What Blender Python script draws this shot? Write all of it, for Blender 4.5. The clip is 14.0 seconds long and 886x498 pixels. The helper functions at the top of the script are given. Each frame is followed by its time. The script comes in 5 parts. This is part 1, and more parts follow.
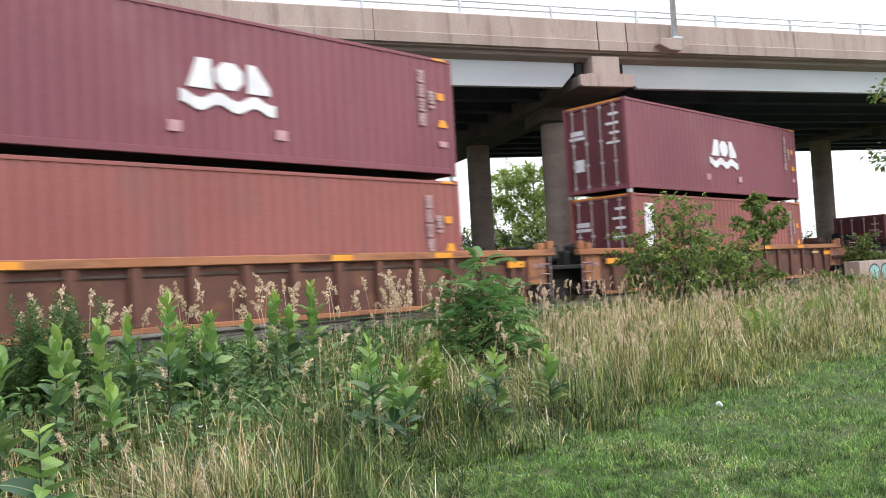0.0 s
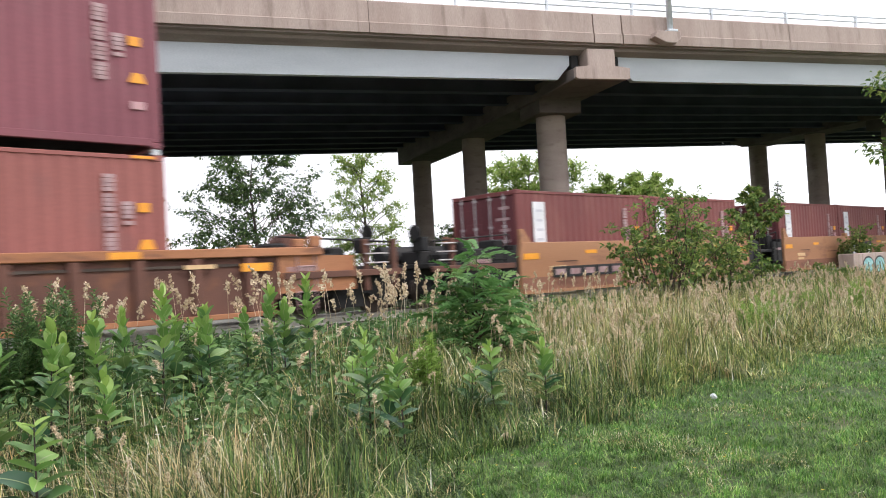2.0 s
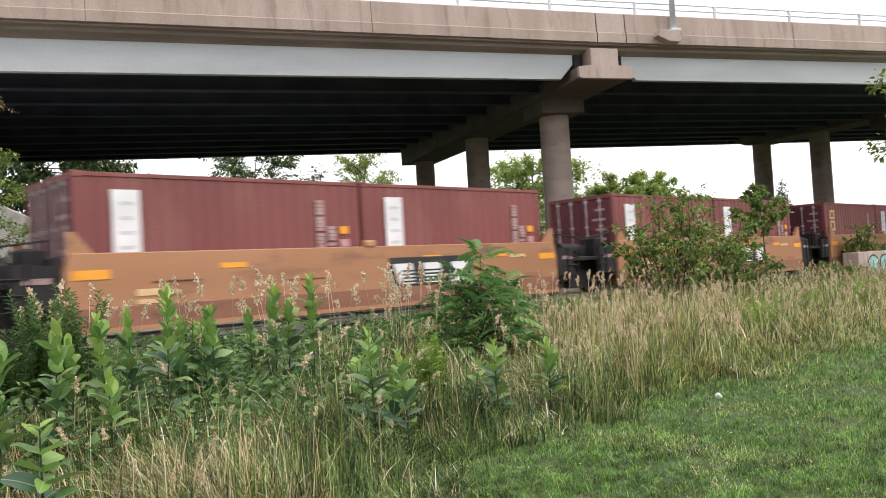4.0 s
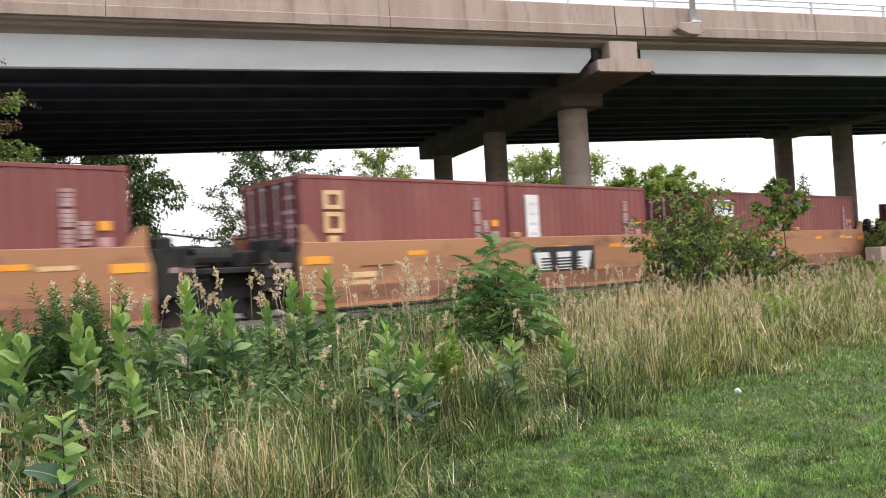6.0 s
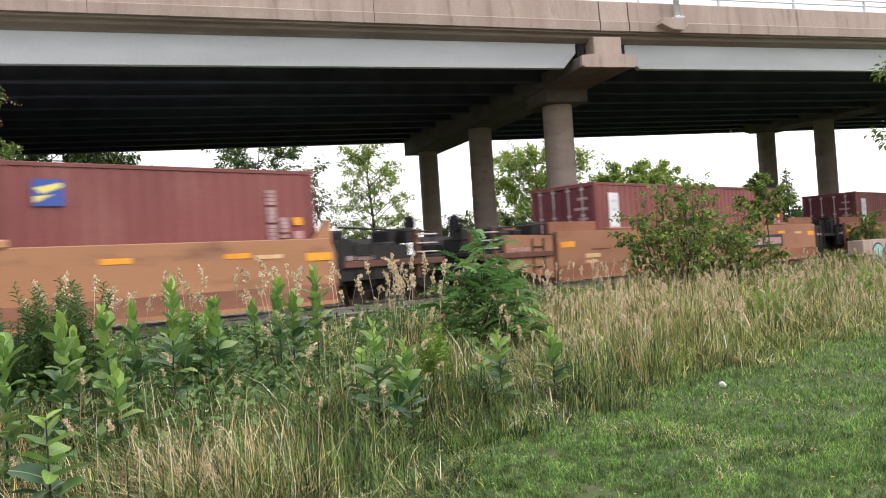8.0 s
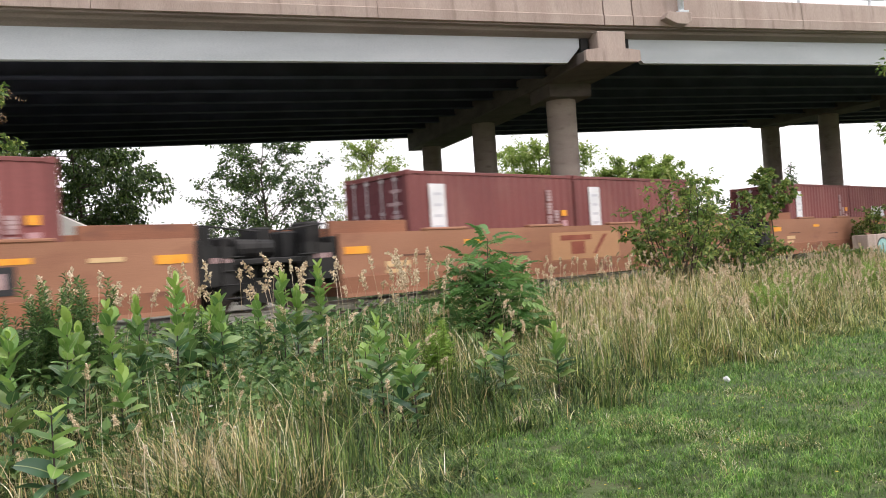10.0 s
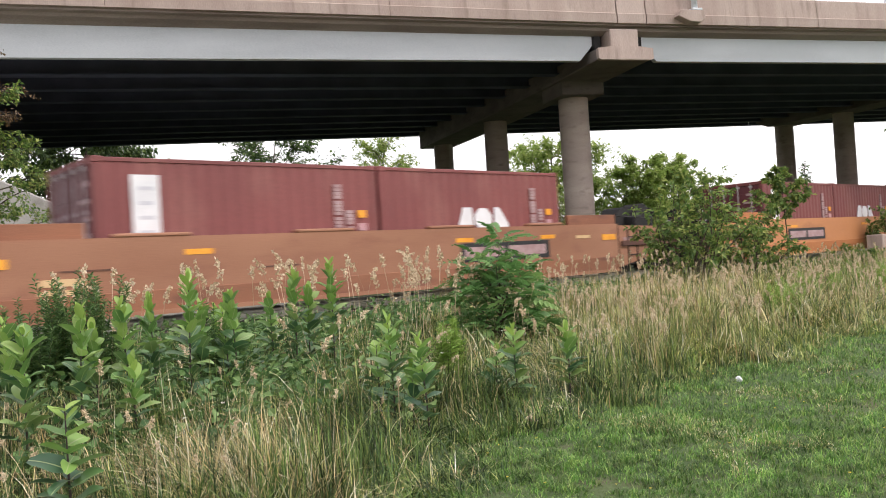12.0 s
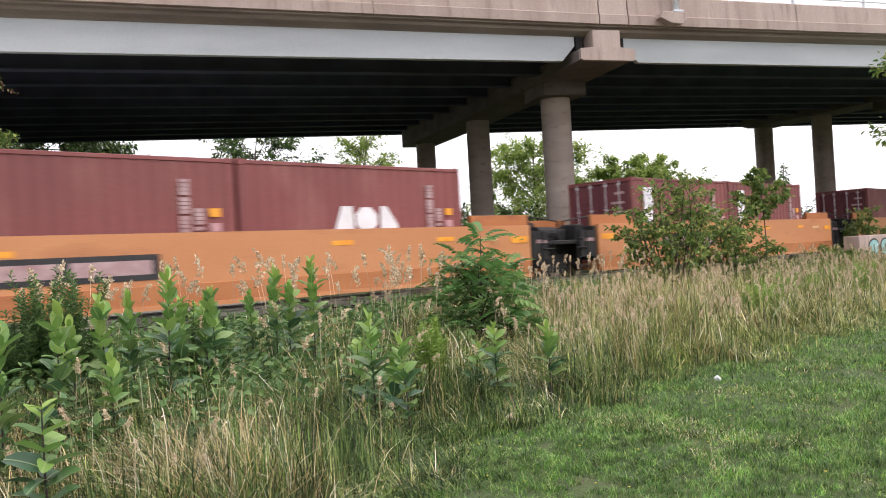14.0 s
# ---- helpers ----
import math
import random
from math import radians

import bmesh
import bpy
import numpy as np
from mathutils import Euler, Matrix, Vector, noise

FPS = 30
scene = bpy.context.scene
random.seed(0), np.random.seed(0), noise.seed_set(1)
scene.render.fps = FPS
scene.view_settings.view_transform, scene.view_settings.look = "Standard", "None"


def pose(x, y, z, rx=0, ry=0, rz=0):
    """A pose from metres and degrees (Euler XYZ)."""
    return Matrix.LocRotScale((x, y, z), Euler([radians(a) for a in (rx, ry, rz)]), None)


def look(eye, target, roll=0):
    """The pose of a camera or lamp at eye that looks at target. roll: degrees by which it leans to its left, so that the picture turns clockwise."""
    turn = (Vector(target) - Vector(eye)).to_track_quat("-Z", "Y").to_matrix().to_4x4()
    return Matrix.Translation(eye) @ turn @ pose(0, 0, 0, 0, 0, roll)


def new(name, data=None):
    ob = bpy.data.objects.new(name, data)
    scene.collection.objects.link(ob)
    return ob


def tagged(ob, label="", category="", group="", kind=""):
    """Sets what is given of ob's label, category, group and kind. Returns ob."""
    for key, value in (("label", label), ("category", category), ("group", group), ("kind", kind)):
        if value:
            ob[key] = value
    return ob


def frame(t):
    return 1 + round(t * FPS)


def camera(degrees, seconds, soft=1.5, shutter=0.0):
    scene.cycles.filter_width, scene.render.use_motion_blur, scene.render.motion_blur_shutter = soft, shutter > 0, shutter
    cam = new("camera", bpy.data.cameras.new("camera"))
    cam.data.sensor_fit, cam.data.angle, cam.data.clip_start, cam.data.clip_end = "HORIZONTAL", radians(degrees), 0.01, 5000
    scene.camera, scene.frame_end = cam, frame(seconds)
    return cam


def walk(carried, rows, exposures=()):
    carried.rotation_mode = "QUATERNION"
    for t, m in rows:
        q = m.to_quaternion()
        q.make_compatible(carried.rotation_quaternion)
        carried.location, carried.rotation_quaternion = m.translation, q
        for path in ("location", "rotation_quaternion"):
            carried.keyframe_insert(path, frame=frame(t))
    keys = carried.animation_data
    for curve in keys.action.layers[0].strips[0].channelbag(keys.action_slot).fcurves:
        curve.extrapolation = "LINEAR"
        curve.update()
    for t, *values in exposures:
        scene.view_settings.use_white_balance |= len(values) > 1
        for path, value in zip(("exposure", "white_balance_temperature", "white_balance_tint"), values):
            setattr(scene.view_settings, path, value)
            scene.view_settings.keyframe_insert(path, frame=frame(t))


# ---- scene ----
cam = camera(57.27, 14.0, soft=1.0, shutter=0.35)
EYE = (0.0, 0.0, 1.55)


def turn(t, yaw, pitch, roll):
    return (t, pose(*EYE, 90 + pitch, roll, yaw))


PATH = [
    turn(0.0, -43.10, 2.34, 3.19),
    turn(0.5, -43.65, 2.04, 2.98),
    turn(1.0, -44.21, 1.98, 3.00),
    turn(1.5, -44.12, 1.90, 3.08),
    turn(2.0, -43.43, 1.81, 3.21),
    turn(4.5, -42.97, 1.85, 3.59),
    turn(5.0, -41.15, 2.07, 4.03),
    turn(5.5, -40.87, 1.69, 3.61),
    turn(6.0, -41.90, 1.50, 3.35),
    turn(6.5, -42.44, 1.53, 3.45),
    turn(7.0, -42.56, 1.53, 3.59),
    turn(7.5, -42.72, 1.36, 3.61),
    turn(8.0, -42.89, 1.16, 3.74),
    turn(10.5, -42.56, 0.82, 3.80),
    turn(11.0, -42.38, 1.00, 3.73),
    turn(11.5, -42.18, 1.03, 3.69),
    turn(12.0, -41.82, 0.76, 3.60),
    turn(12.5, -41.53, 0.49, 3.53),
    turn(13.0, -41.65, 0.43, 3.80),
    turn(13.5, -42.26, 0.40, 3.67),
    turn(14.0, -43.12, 0.60, 3.27),
]
walk(cam, PATH, exposures=[(0.0, 0.55, 5900, 12), (2.0, 0.5, 5950, 12), (4.5, 0.42, 6250, 13), (11.5, 0.47, 6250, 14), (14.0, 0.46, 6130, 17)])

# ---- world and light ----
world = bpy.data.worlds.new("sky")
scene.world = world
world.use_nodes = True
wn = world.node_tree.nodes
sky = wn.new("ShaderNodeTexSky")
sky.sky_type, sky.sun_disc = "NISHITA", False
sky.sun_elevation, sky.sun_rotation = radians(49), radians(144)
sky.dust_density, sky.air_density, sky.ozone_density = 6.0, 1.0, 1.0
haze = wn.new("ShaderNodeMixRGB")
haze.inputs["Fac"].default_value = 0.7
haze.inputs["Color2"].default_value = (11.5, 11.0, 10.6, 1)
world.node_tree.links.new(sky.outputs["Color"], haze.inputs["Color1"])
world.node_tree.links.new(haze.outputs["Color"], wn["Background"].inputs["Color"])
wn["Background"].inputs["Strength"].default_value = 0.12

sun_data = bpy.data.lights.new("sun", "SUN")
sun_data.energy, sun_data.angle, sun_data.color = 1.3, radians(12), (1.0, 0.95, 0.86)
sun = new("sun", sun_data)
sun.matrix_world = look((25, -35, 50), (0, 0, 0))


# ---- materials ----
def shader(name):
    m = bpy.data.materials.new(name)
    m.use_nodes = True
    nt = m.node_tree
    return m, nt, nt.nodes, nt.links, nt.nodes["Principled BSDF"]


def paint(name, c1, c2, scale=3.0, rough=0.6, bump=0.1, metal=0.0, stretch=(1, 1, 1), fine=40.0, grime=None, vary=0.0):
    """Two-scale coloured surface in object space: broad stains (c1 to c2), fine grain in tone and relief, grime in patches."""
    m, nt, n, l, p = shader(name)
    tc = n.new("ShaderNodeTexCoord")
    mp = n.new("ShaderNodeMapping")
    mp.inputs["Scale"].default_value = stretch
    l.new(tc.outputs["Object"], mp.inputs["Vector"])
    big, small = n.new("ShaderNodeTexNoise"), n.new("ShaderNodeTexNoise")
    for tex, s, d in ((big, scale, 6), (small, fine, 3)):
        tex.inputs["Scale"].default_value, tex.inputs["Detail"].default_value = s, d
        l.new(mp.outputs["Vector"], tex.inputs["Vector"])
    ramp = n.new("ShaderNodeValToRGB")
    ramp.color_ramp.elements[0].position, ramp.color_ramp.elements[1].position = 0.35, 0.68
    ramp.color_ramp.elements[0].color, ramp.color_ramp.elements[1].color = (*c1, 1), (*c2, 1)
    l.new(big.outputs["Fac"], ramp.inputs["Fac"])
    out = ramp.outputs["Color"]
    if grime:
        third = n.new("ShaderNodeTexNoise")
        third.inputs["Scale"].default_value, third.inputs["Detail"].default_value = scale * 2.7, 8
        l.new(mp.outputs["Vector"], third.inputs["Vector"])
        r3 = n.new("ShaderNodeValToRGB")
        r3.color_ramp.elements[0].position, r3.color_ramp.elements[1].position = 0.56, 0.72
        l.new(third.outputs["Fac"], r3.inputs["Fac"])
        mx = n.new("ShaderNodeMixRGB")
        mx.inputs["Color2"].default_value = (*grime, 1)
        l.new(r3.outputs["Color"], mx.inputs["Fac"])
        l.new(out, mx.inputs["Color1"])
        out = mx.outputs["Color"]
    grain = n.new("ShaderNodeMixRGB")
    grain.blend_type, grain.inputs["Fac"].default_value = "OVERLAY", 0.25
    l.new(out, grain.inputs["Color1"])
    l.new(small.outputs["Fac"], grain.inputs["Color2"])
    out = grain.outputs["Color"]
    if vary:
        info, hsv, mr = n.new("ShaderNodeObjectInfo"), n.new("ShaderNodeHueSaturation"), n.new("ShaderNodeMapRange")
        mr.inputs["To Min"].default_value, mr.inputs["To Max"].default_value = 1 - vary, 1 + vary
        l.new(info.outputs["Random"], mr.inputs["Value"])
        l.new(mr.outputs["Result"], hsv.inputs["Value"])
        l.new(out, hsv.inputs["Color"])
        out = hsv.outputs["Color"]
    l.new(out, p.inputs["Base Color"])
    p.inputs["Roughness"].default_value, p.inputs["Metallic"].default_value = rough, metal
    if bump:
        b = n.new("ShaderNodeBump")
        b.inputs["Strength"].default_value, b.inputs["Distance"].default_value = bump, 0.02
        l.new(small.outputs["Fac"], b.inputs["Height"])
        l.new(b.outputs["Normal"], p.inputs["Normal"])
    return m


def leafy(name, c1, c2, c3=None, through_light=0.3, rough=0.5, patch=0.35, size=1.6, rib=0.0, tuft=0.0):
    """Leaves and blades: tone varies from piece to piece; some light comes through."""
    m, nt, n, l, p = shader(name)
    geo = n.new("ShaderNodeNewGeometry")
    ramp = n.new("ShaderNodeValToRGB")
    e = ramp.color_ramp.elements
    e[0].color, e[1].color = (*c1, 1), (*c2, 1)
    if c3:
        e[1].position = 0.6
        x = e.new(1.0)
        x.color = (*c3, 1)
    info, add = n.new("ShaderNodeObjectInfo"), n.new("ShaderNodeMath")
    fract = n.new("ShaderNodeMath")
    fract.operation = "FRACT"
    l.new(geo.outputs["Random Per Island"], add.inputs[0])
    l.new(info.outputs["Random"], add.inputs[1])
    l.new(add.outputs["Value"], fract.inputs[0])
    l.new(fract.outputs["Value"], ramp.inputs["Fac"])
    tc, tex = n.new("ShaderNodeTexCoord"), n.new("ShaderNodeTexNoise")
    tex.inputs["Scale"].default_value = size
    l.new(tc.outputs["Object"], tex.inputs["Vector"])
    mx = n.new("ShaderNodeMixRGB")
    mx.blend_type, mx.inputs["Fac"].default_value = "OVERLAY", patch
    l.new(ramp.outputs["Color"], mx.inputs["Color1"])
    l.new(tex.outputs["Fac"], mx.inputs["Color2"])
    out = mx.outputs["Color"]
    if tuft:
        tex2, ramp2, mx2 = n.new("ShaderNodeTexNoise"), n.new("ShaderNodeValToRGB"), n.new("ShaderNodeMixRGB")
        tex2.inputs["Scale"].default_value, tex2.inputs["Detail"].default_value = tuft, 3
        ramp2.color_ramp.elements[0].position, ramp2.color_ramp.elements[1].position = 0.36, 0.64
        mx2.blend_type, mx2.inputs["Fac"].default_value = "OVERLAY", 0.55
        l.new(tc.outputs["Object"], tex2.inputs["Vector"])
        l.new(tex2.outputs["Fac"], ramp2.inputs["Fac"])
        l.new(out, mx2.inputs["Color1"])
        l.new(ramp2.outputs["Color"], mx2.inputs["Color2"])
        out = mx2.outputs["Color"]
    if rib:
        # a pale midrib along the leaf's own x axis
        xyz, away, thin, pale = n.new("ShaderNodeSeparateXYZ"), n.new("ShaderNodeMath"), n.new("ShaderNodeMath"), n.new("ShaderNodeMixRGB")
        away.operation, thin.operation = "ABSOLUTE", "LESS_THAN"
        thin.inputs[1].default_value = rib
        l.new(tc.outputs["Object"], xyz.inputs["Vector"])
        l.new(xyz.outputs["Y"], away.inputs[0])
        l.new(away.outputs["Value"], thin.inputs[0])
        l.new(thin.outputs["Value"], pale.inputs["Fac"])
        l.new(out, pale.inputs["Color1"])
        pale.inputs["Color2"].default_value = (0.36, 0.44, 0.2, 1)
        out = pale.outputs["Color"]
    l.new(out, p.inputs["Base Color"])
    p.inputs["Roughness"].default_value = rough
    tr, mix = n.new("ShaderNodeBsdfTranslucent"), n.new("ShaderNodeMixShader")
    l.new(out, tr.inputs["Color"])
    mix.inputs["Fac"].default_value = through_light
    l.new(p.outputs["BSDF"], mix.inputs[1])
    l.new(tr.outputs["BSDF"], mix.inputs[2])
    l.new(mix.outputs["Shader"], n["Material Output"].inputs["Surface"])
    return m


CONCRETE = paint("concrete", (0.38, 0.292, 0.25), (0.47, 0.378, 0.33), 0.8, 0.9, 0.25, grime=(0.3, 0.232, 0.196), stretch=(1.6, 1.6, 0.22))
# Caps, collars and abutment: deck shade put into the colour; patch reuses it.
SHADED_CONCRETE_AND_PATCH = paint("shaded_concrete_and_patch", (0.12, 0.1, 0.09), (0.18, 0.15, 0.135), 0.9, 0.9, 0.3, grime=(0.1, 0.085, 0.075), stretch=(0.7, 0.7, 2.0))
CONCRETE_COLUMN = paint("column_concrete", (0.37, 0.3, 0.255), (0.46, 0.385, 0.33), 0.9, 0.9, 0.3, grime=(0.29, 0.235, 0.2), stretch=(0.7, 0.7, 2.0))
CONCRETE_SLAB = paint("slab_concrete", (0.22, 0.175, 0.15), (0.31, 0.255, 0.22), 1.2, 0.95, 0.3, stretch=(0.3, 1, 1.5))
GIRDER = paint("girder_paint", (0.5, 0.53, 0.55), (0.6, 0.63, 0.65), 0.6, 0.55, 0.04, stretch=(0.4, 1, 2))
# Inner girders: the gloom under the deck is painted into their dark colour.
SHADED_BEAM = paint("shaded_beam_steel", (0.045, 0.053, 0.088), (0.07, 0.082, 0.135), 0.8, 0.7, 0.05)
RAIL_HEAD = paint("polished_rail", (0.4, 0.38, 0.36), (0.55, 0.53, 0.5), 4, 0.3, 0.02, metal=0.9)
GALV = paint("galvanised_steel", (0.6, 0.63, 0.66), (0.72, 0.75, 0.78), 4, 0.45, 0.05, metal=0.1)
MAROON = paint("maroon_paint", (0.18, 0.049, 0.066), (0.22, 0.062, 0.078), 0.5, 0.55, 0.06, stretch=(0.7, 1, 0.5), grime=(0.21, 0.074, 0.086))
BRICK_RED = paint("brick_red_paint", (0.245, 0.078, 0.066), (0.295, 0.098, 0.083), 0.5, 0.6, 0.06, stretch=(0.7, 1, 0.5), grime=(0.23, 0.09, 0.08))
DEEP_RED = paint("deep_red_paint", (0.165, 0.043, 0.041), (0.215, 0.06, 0.055), 0.5, 0.55, 0.06, stretch=(0.7, 1, 0.5), grime=(0.22, 0.075, 0.065), vary=0.14)
# For container doors: the shade on the box ends is put into this maroon.
DOOR_SHADE_MAROON = paint("shaded_maroon", (0.1, 0.022, 0.028), (0.14, 0.032, 0.038), 0.8, 0.6, 0.08)
RUST_BROWN = paint("rusty_brown_paint", (0.085, 0.038, 0.027), (0.15, 0.066, 0.045), 0.9, 0.8, 0.3, grime=(0.2, 0.085, 0.045))
RUST_ORANGE = paint("rusty_orange_sill", (0.3, 0.12, 0.05), (0.4, 0.18, 0.085), 0.8, 0.75, 0.2, grime=(0.17, 0.075, 0.045), stretch=(0.5, 1, 2))
TAN_CAR = paint("weathered_tan_paint", (0.35, 0.168, 0.083), (0.43, 0.22, 0.112), 0.55, 0.65, 0.15, grime=(0.18, 0.082, 0.055), stretch=(0.4, 1, 1.4))
WORN_CAR = paint("faded_rust_tan_paint", (0.28, 0.125, 0.07), (0.37, 0.18, 0.105), 0.55, 0.7, 0.15, grime=(0.24, 0.1, 0.06), stretch=(0.4, 1, 1.4))
ORANGE_CAR = paint("orange_paint", (0.49, 0.205, 0.08), (0.57, 0.26, 0.11), 0.5, 0.55, 0.1, grime=(0.4, 0.16, 0.065), stretch=(0.4, 1, 1.4))
TAN_LOW = paint("road_grimed_tan_paint", (0.2, 0.088, 0.055), (0.28, 0.125, 0.075), 0.8, 0.75, 0.2, grime=(0.15, 0.065, 0.045), stretch=(0.4, 1, 1.4))
WORN_LOW = paint("rusty_lower_paint", (0.22, 0.09, 0.05), (0.3, 0.125, 0.065), 0.8, 0.75, 0.2, grime=(0.17, 0.07, 0.045), stretch=(0.4, 1, 1.4))
ORANGE_LOW = paint("deep_orange_paint", (0.38, 0.14, 0.045), (0.45, 0.175, 0.06), 0.8, 0.65, 0.15, grime=(0.32, 0.11, 0.04), stretch=(0.4, 1, 1.4))
LOCK_STEEL = paint("weathered_lock_rod", (0.38, 0.33, 0.33), (0.55, 0.5, 0.5), 5.0, 0.5, 0.1)
BLACK_STEEL = paint("black_steel", (0.006, 0.006, 0.0065), (0.016, 0.014, 0.013), 2.0, 0.75, 0.15)
WHEEL_STEEL = paint("wheel_steel", (0.05, 0.035, 0.028), (0.1, 0.075, 0.06), 3.0, 0.5, 0.2, metal=0.5)
WHITE = paint("white_decal", (0.68, 0.68, 0.7), (0.8, 0.8, 0.82), 2.0, 0.55, 0.02)
PALE = paint("worn_white_lettering", (0.32, 0.19, 0.19), (0.46, 0.33, 0.33), 6.0, 0.6, 0.02)
PINK = paint("faded_pink_patch", (0.45, 0.24, 0.25), (0.55, 0.34, 0.35), 4.0, 0.6, 0.02)
YELLOW = paint("amber_decal", (0.76, 0.3, 0.02), (0.86, 0.38, 0.03), 3.0, 0.5, 0.02)
CREAM = paint("cream_decal", (0.6, 0.4, 0.2), (0.7, 0.5, 0.28), 3.0, 0.5, 0.02)
LEMON = paint("lemon_decal", (0.66, 0.58, 0.14), (0.75, 0.68, 0.22), 3.0, 0.5, 0.02)
BLUE = paint("blue_decal", (0.03, 0.07, 0.3), (0.05, 0.1, 0.38), 3.0, 0.5, 0.02)
BLACK = paint("black_decal", (0.012, 0.012, 0.014), (0.03, 0.03, 0.032), 3.0, 0.6, 0.02)
TEAL = paint("teal_spray_paint", (0.2, 0.42, 0.42), (0.35, 0.58, 0.57), 5.0, 0.7, 0.05)
SIGN_WHITE = paint("sign_sheeting", (0.78, 0.78, 0.78), (0.85, 0.85, 0.85), 3.0, 0.35, 0.0)
# Track stone, its colour darkened to carry the shadow beneath the cars.
SHADED_BALLAST = paint("shade_dark_ballast", (0.03, 0.027, 0.024), (0.09, 0.08, 0.07), 14.0, 0.95, 0.9, fine=60)
TIE = paint("creosoted_wood", (0.04, 0.03, 0.024), (0.1, 0.08, 0.065), 4.0, 0.9, 0.4, stretch=(3, 0.6, 1))
EARTH = paint("grassy_earth", (0.04, 0.07, 0.018), (0.08, 0.105, 0.035), 0.8, 1.0, 0.8, fine=25, grime=(0.085, 0.08, 0.04))
BARK = paint("bark", (0.05, 0.038, 0.028), (0.13, 0.1, 0.08), 5.0, 0.95, 0.6, stretch=(4, 4, 0.8))
DARK_STEM = paint("purple_stem", (0.03, 0.02, 0.022), (0.07, 0.05, 0.04), 8.0, 0.7, 0.1)
STEM = paint("green_stem", (0.07, 0.06, 0.03), (0.12, 0.13, 0.05), 8.0, 0.7, 0.1)
PAVING = paint("slope_concrete", (0.36, 0.345, 0.32), (0.5, 0.48, 0.45), 0.5, 0.95, 0.3, grime=(0.26, 0.24, 0.21))
LAWN = leafy("lawn_blades", (0.05, 0.13, 0.022), (0.125, 0.25, 0.045), (0.32, 0.41, 0.12), 0.32, patch=0.8, size=2.4, tuft=11.0)
TALL = leafy("tall_grass_green", (0.014, 0.036, 0.01), (0.075, 0.14, 0.03), (0.25, 0.33, 0.09), 0.25, patch=0.7, tuft=5.0)
OLIVE = leafy("olive_grass", (0.1, 0.14, 0.035), (0.24, 0.28, 0.07), (0.54, 0.53, 0.2), 0.28, patch=0.5, tuft=4.0)
STRAW = leafy("straw_grass", (0.3, 0.23, 0.1), (0.66, 0.54, 0.29), (0.98, 0.9, 0.63), 0.25, patch=0.5, tuft=4.0)
SEED = leafy("seed_heads", (0.46, 0.36, 0.22), (0.68, 0.55, 0.38), (0.84, 0.74, 0.56), 0.35)
MILKWEED_TOP = leafy("upper_milkweed_leaf", (0.13, 0.26, 0.07), (0.22, 0.38, 0.09), (0.34, 0.49, 0.13), 0.35, 0.4, rib=0.0028)
MILKWEED = leafy("milkweed_leaf", (0.05, 0.125, 0.06), (0.13, 0.25, 0.085), (0.28, 0.4, 0.12), 0.25, 0.35, rib=0.0032)
YOUNG = leafy("young_leaf", (0.23, 0.38, 0.07), (0.36, 0.5, 0.12), None, 0.38, 0.4)
WEED = leafy("goldenrod_leaf", (0.055, 0.125, 0.04), (0.12, 0.22, 0.065), (0.2, 0.31, 0.1), 0.35)
SUMAC = leafy("sumac_leaf", (0.08, 0.19, 0.05), (0.14, 0.28, 0.08), (0.24, 0.38, 0.12), 0.35)
BUSH = leafy("bush_leaf", (0.075, 0.145, 0.032), (0.18, 0.28, 0.065), (0.4, 0.44, 0.125), 0.45)
TREE = leafy("tree_leaf", (0.03, 0.06, 0.014), (0.065, 0.12, 0.028), (0.15, 0.22, 0.05), 0.38)
PALE_TREE = leafy("pale_tree_leaf", (0.17, 0.26, 0.05), (0.28, 0.38, 0.09), (0.44, 0.5, 0.16), 0.62)
DEAD = leafy("dead_leaf", (0.12, 0.065, 0.035), (0.2, 0.125, 0.06), (0.1, 0.1, 0.035))
FLOWER = leafy("white_flower", (0.7, 0.66, 0.55), (0.8, 0.78, 0.7))
GOLD = leafy("yellow_flower", (0.6, 0.45, 0.03), (0.7, 0.55, 0.06))


# ---- building helpers ----
def mesh(name, verts, faces, material):
    me = bpy.data.meshes.new(name)
    me.from_pydata([tuple(v) for v in verts], [], [tuple(q) for q in faces])
    me.materials.append(material)
    me.update()
    return me


def finish(name, bm, material, smooth=False):
    me = bpy.data.meshes.new(name)
    bmesh.ops.recalc_face_normals(bm, faces=bm.faces)
    bm.to_mesh(me)
    bm.free()
    me.materials.append(material)
    if smooth:
        for q in me.polygons:
            q.use_smooth = True
    return me


def hang(name, me, parent, label="", m=None):
    """One mesh object under a thing or a part."""
    ob = new(name, me)
    ob.parent = parent
    if m is not None:
        ob.matrix_basis = m
    return tagged(ob, label) if label else ob


def part(name, bm, material, parent, label="", m=None, smooth=False):
    return hang(name, finish(name, bm, material, smooth), parent, label, m)


def box(bm, x0, x1, y0, y1, z0, z1, bevel=0.0):
    made = bmesh.ops.create_cube(bm, size=1.0)["verts"]
    for v in made:
        v.co = Vector(((x0 + x1) / 2 + v.co.x * (x1 - x0), (y0 + y1) / 2 + v.co.y * (y1 - y0), (z0 + z1) / 2 + v.co.z * (z1 - z0)))
    if bevel:
        edges = list({e for v in made for e in v.link_edges})
        bmesh.ops.bevel(bm, geom=edges, offset=bevel, segments=1, affect="EDGES")
    return bm


def boxes(*rows, bevel=0.0):
    bm = bmesh.new()
    for r in rows:
        box(bm, *r, bevel=bevel)
    return bm


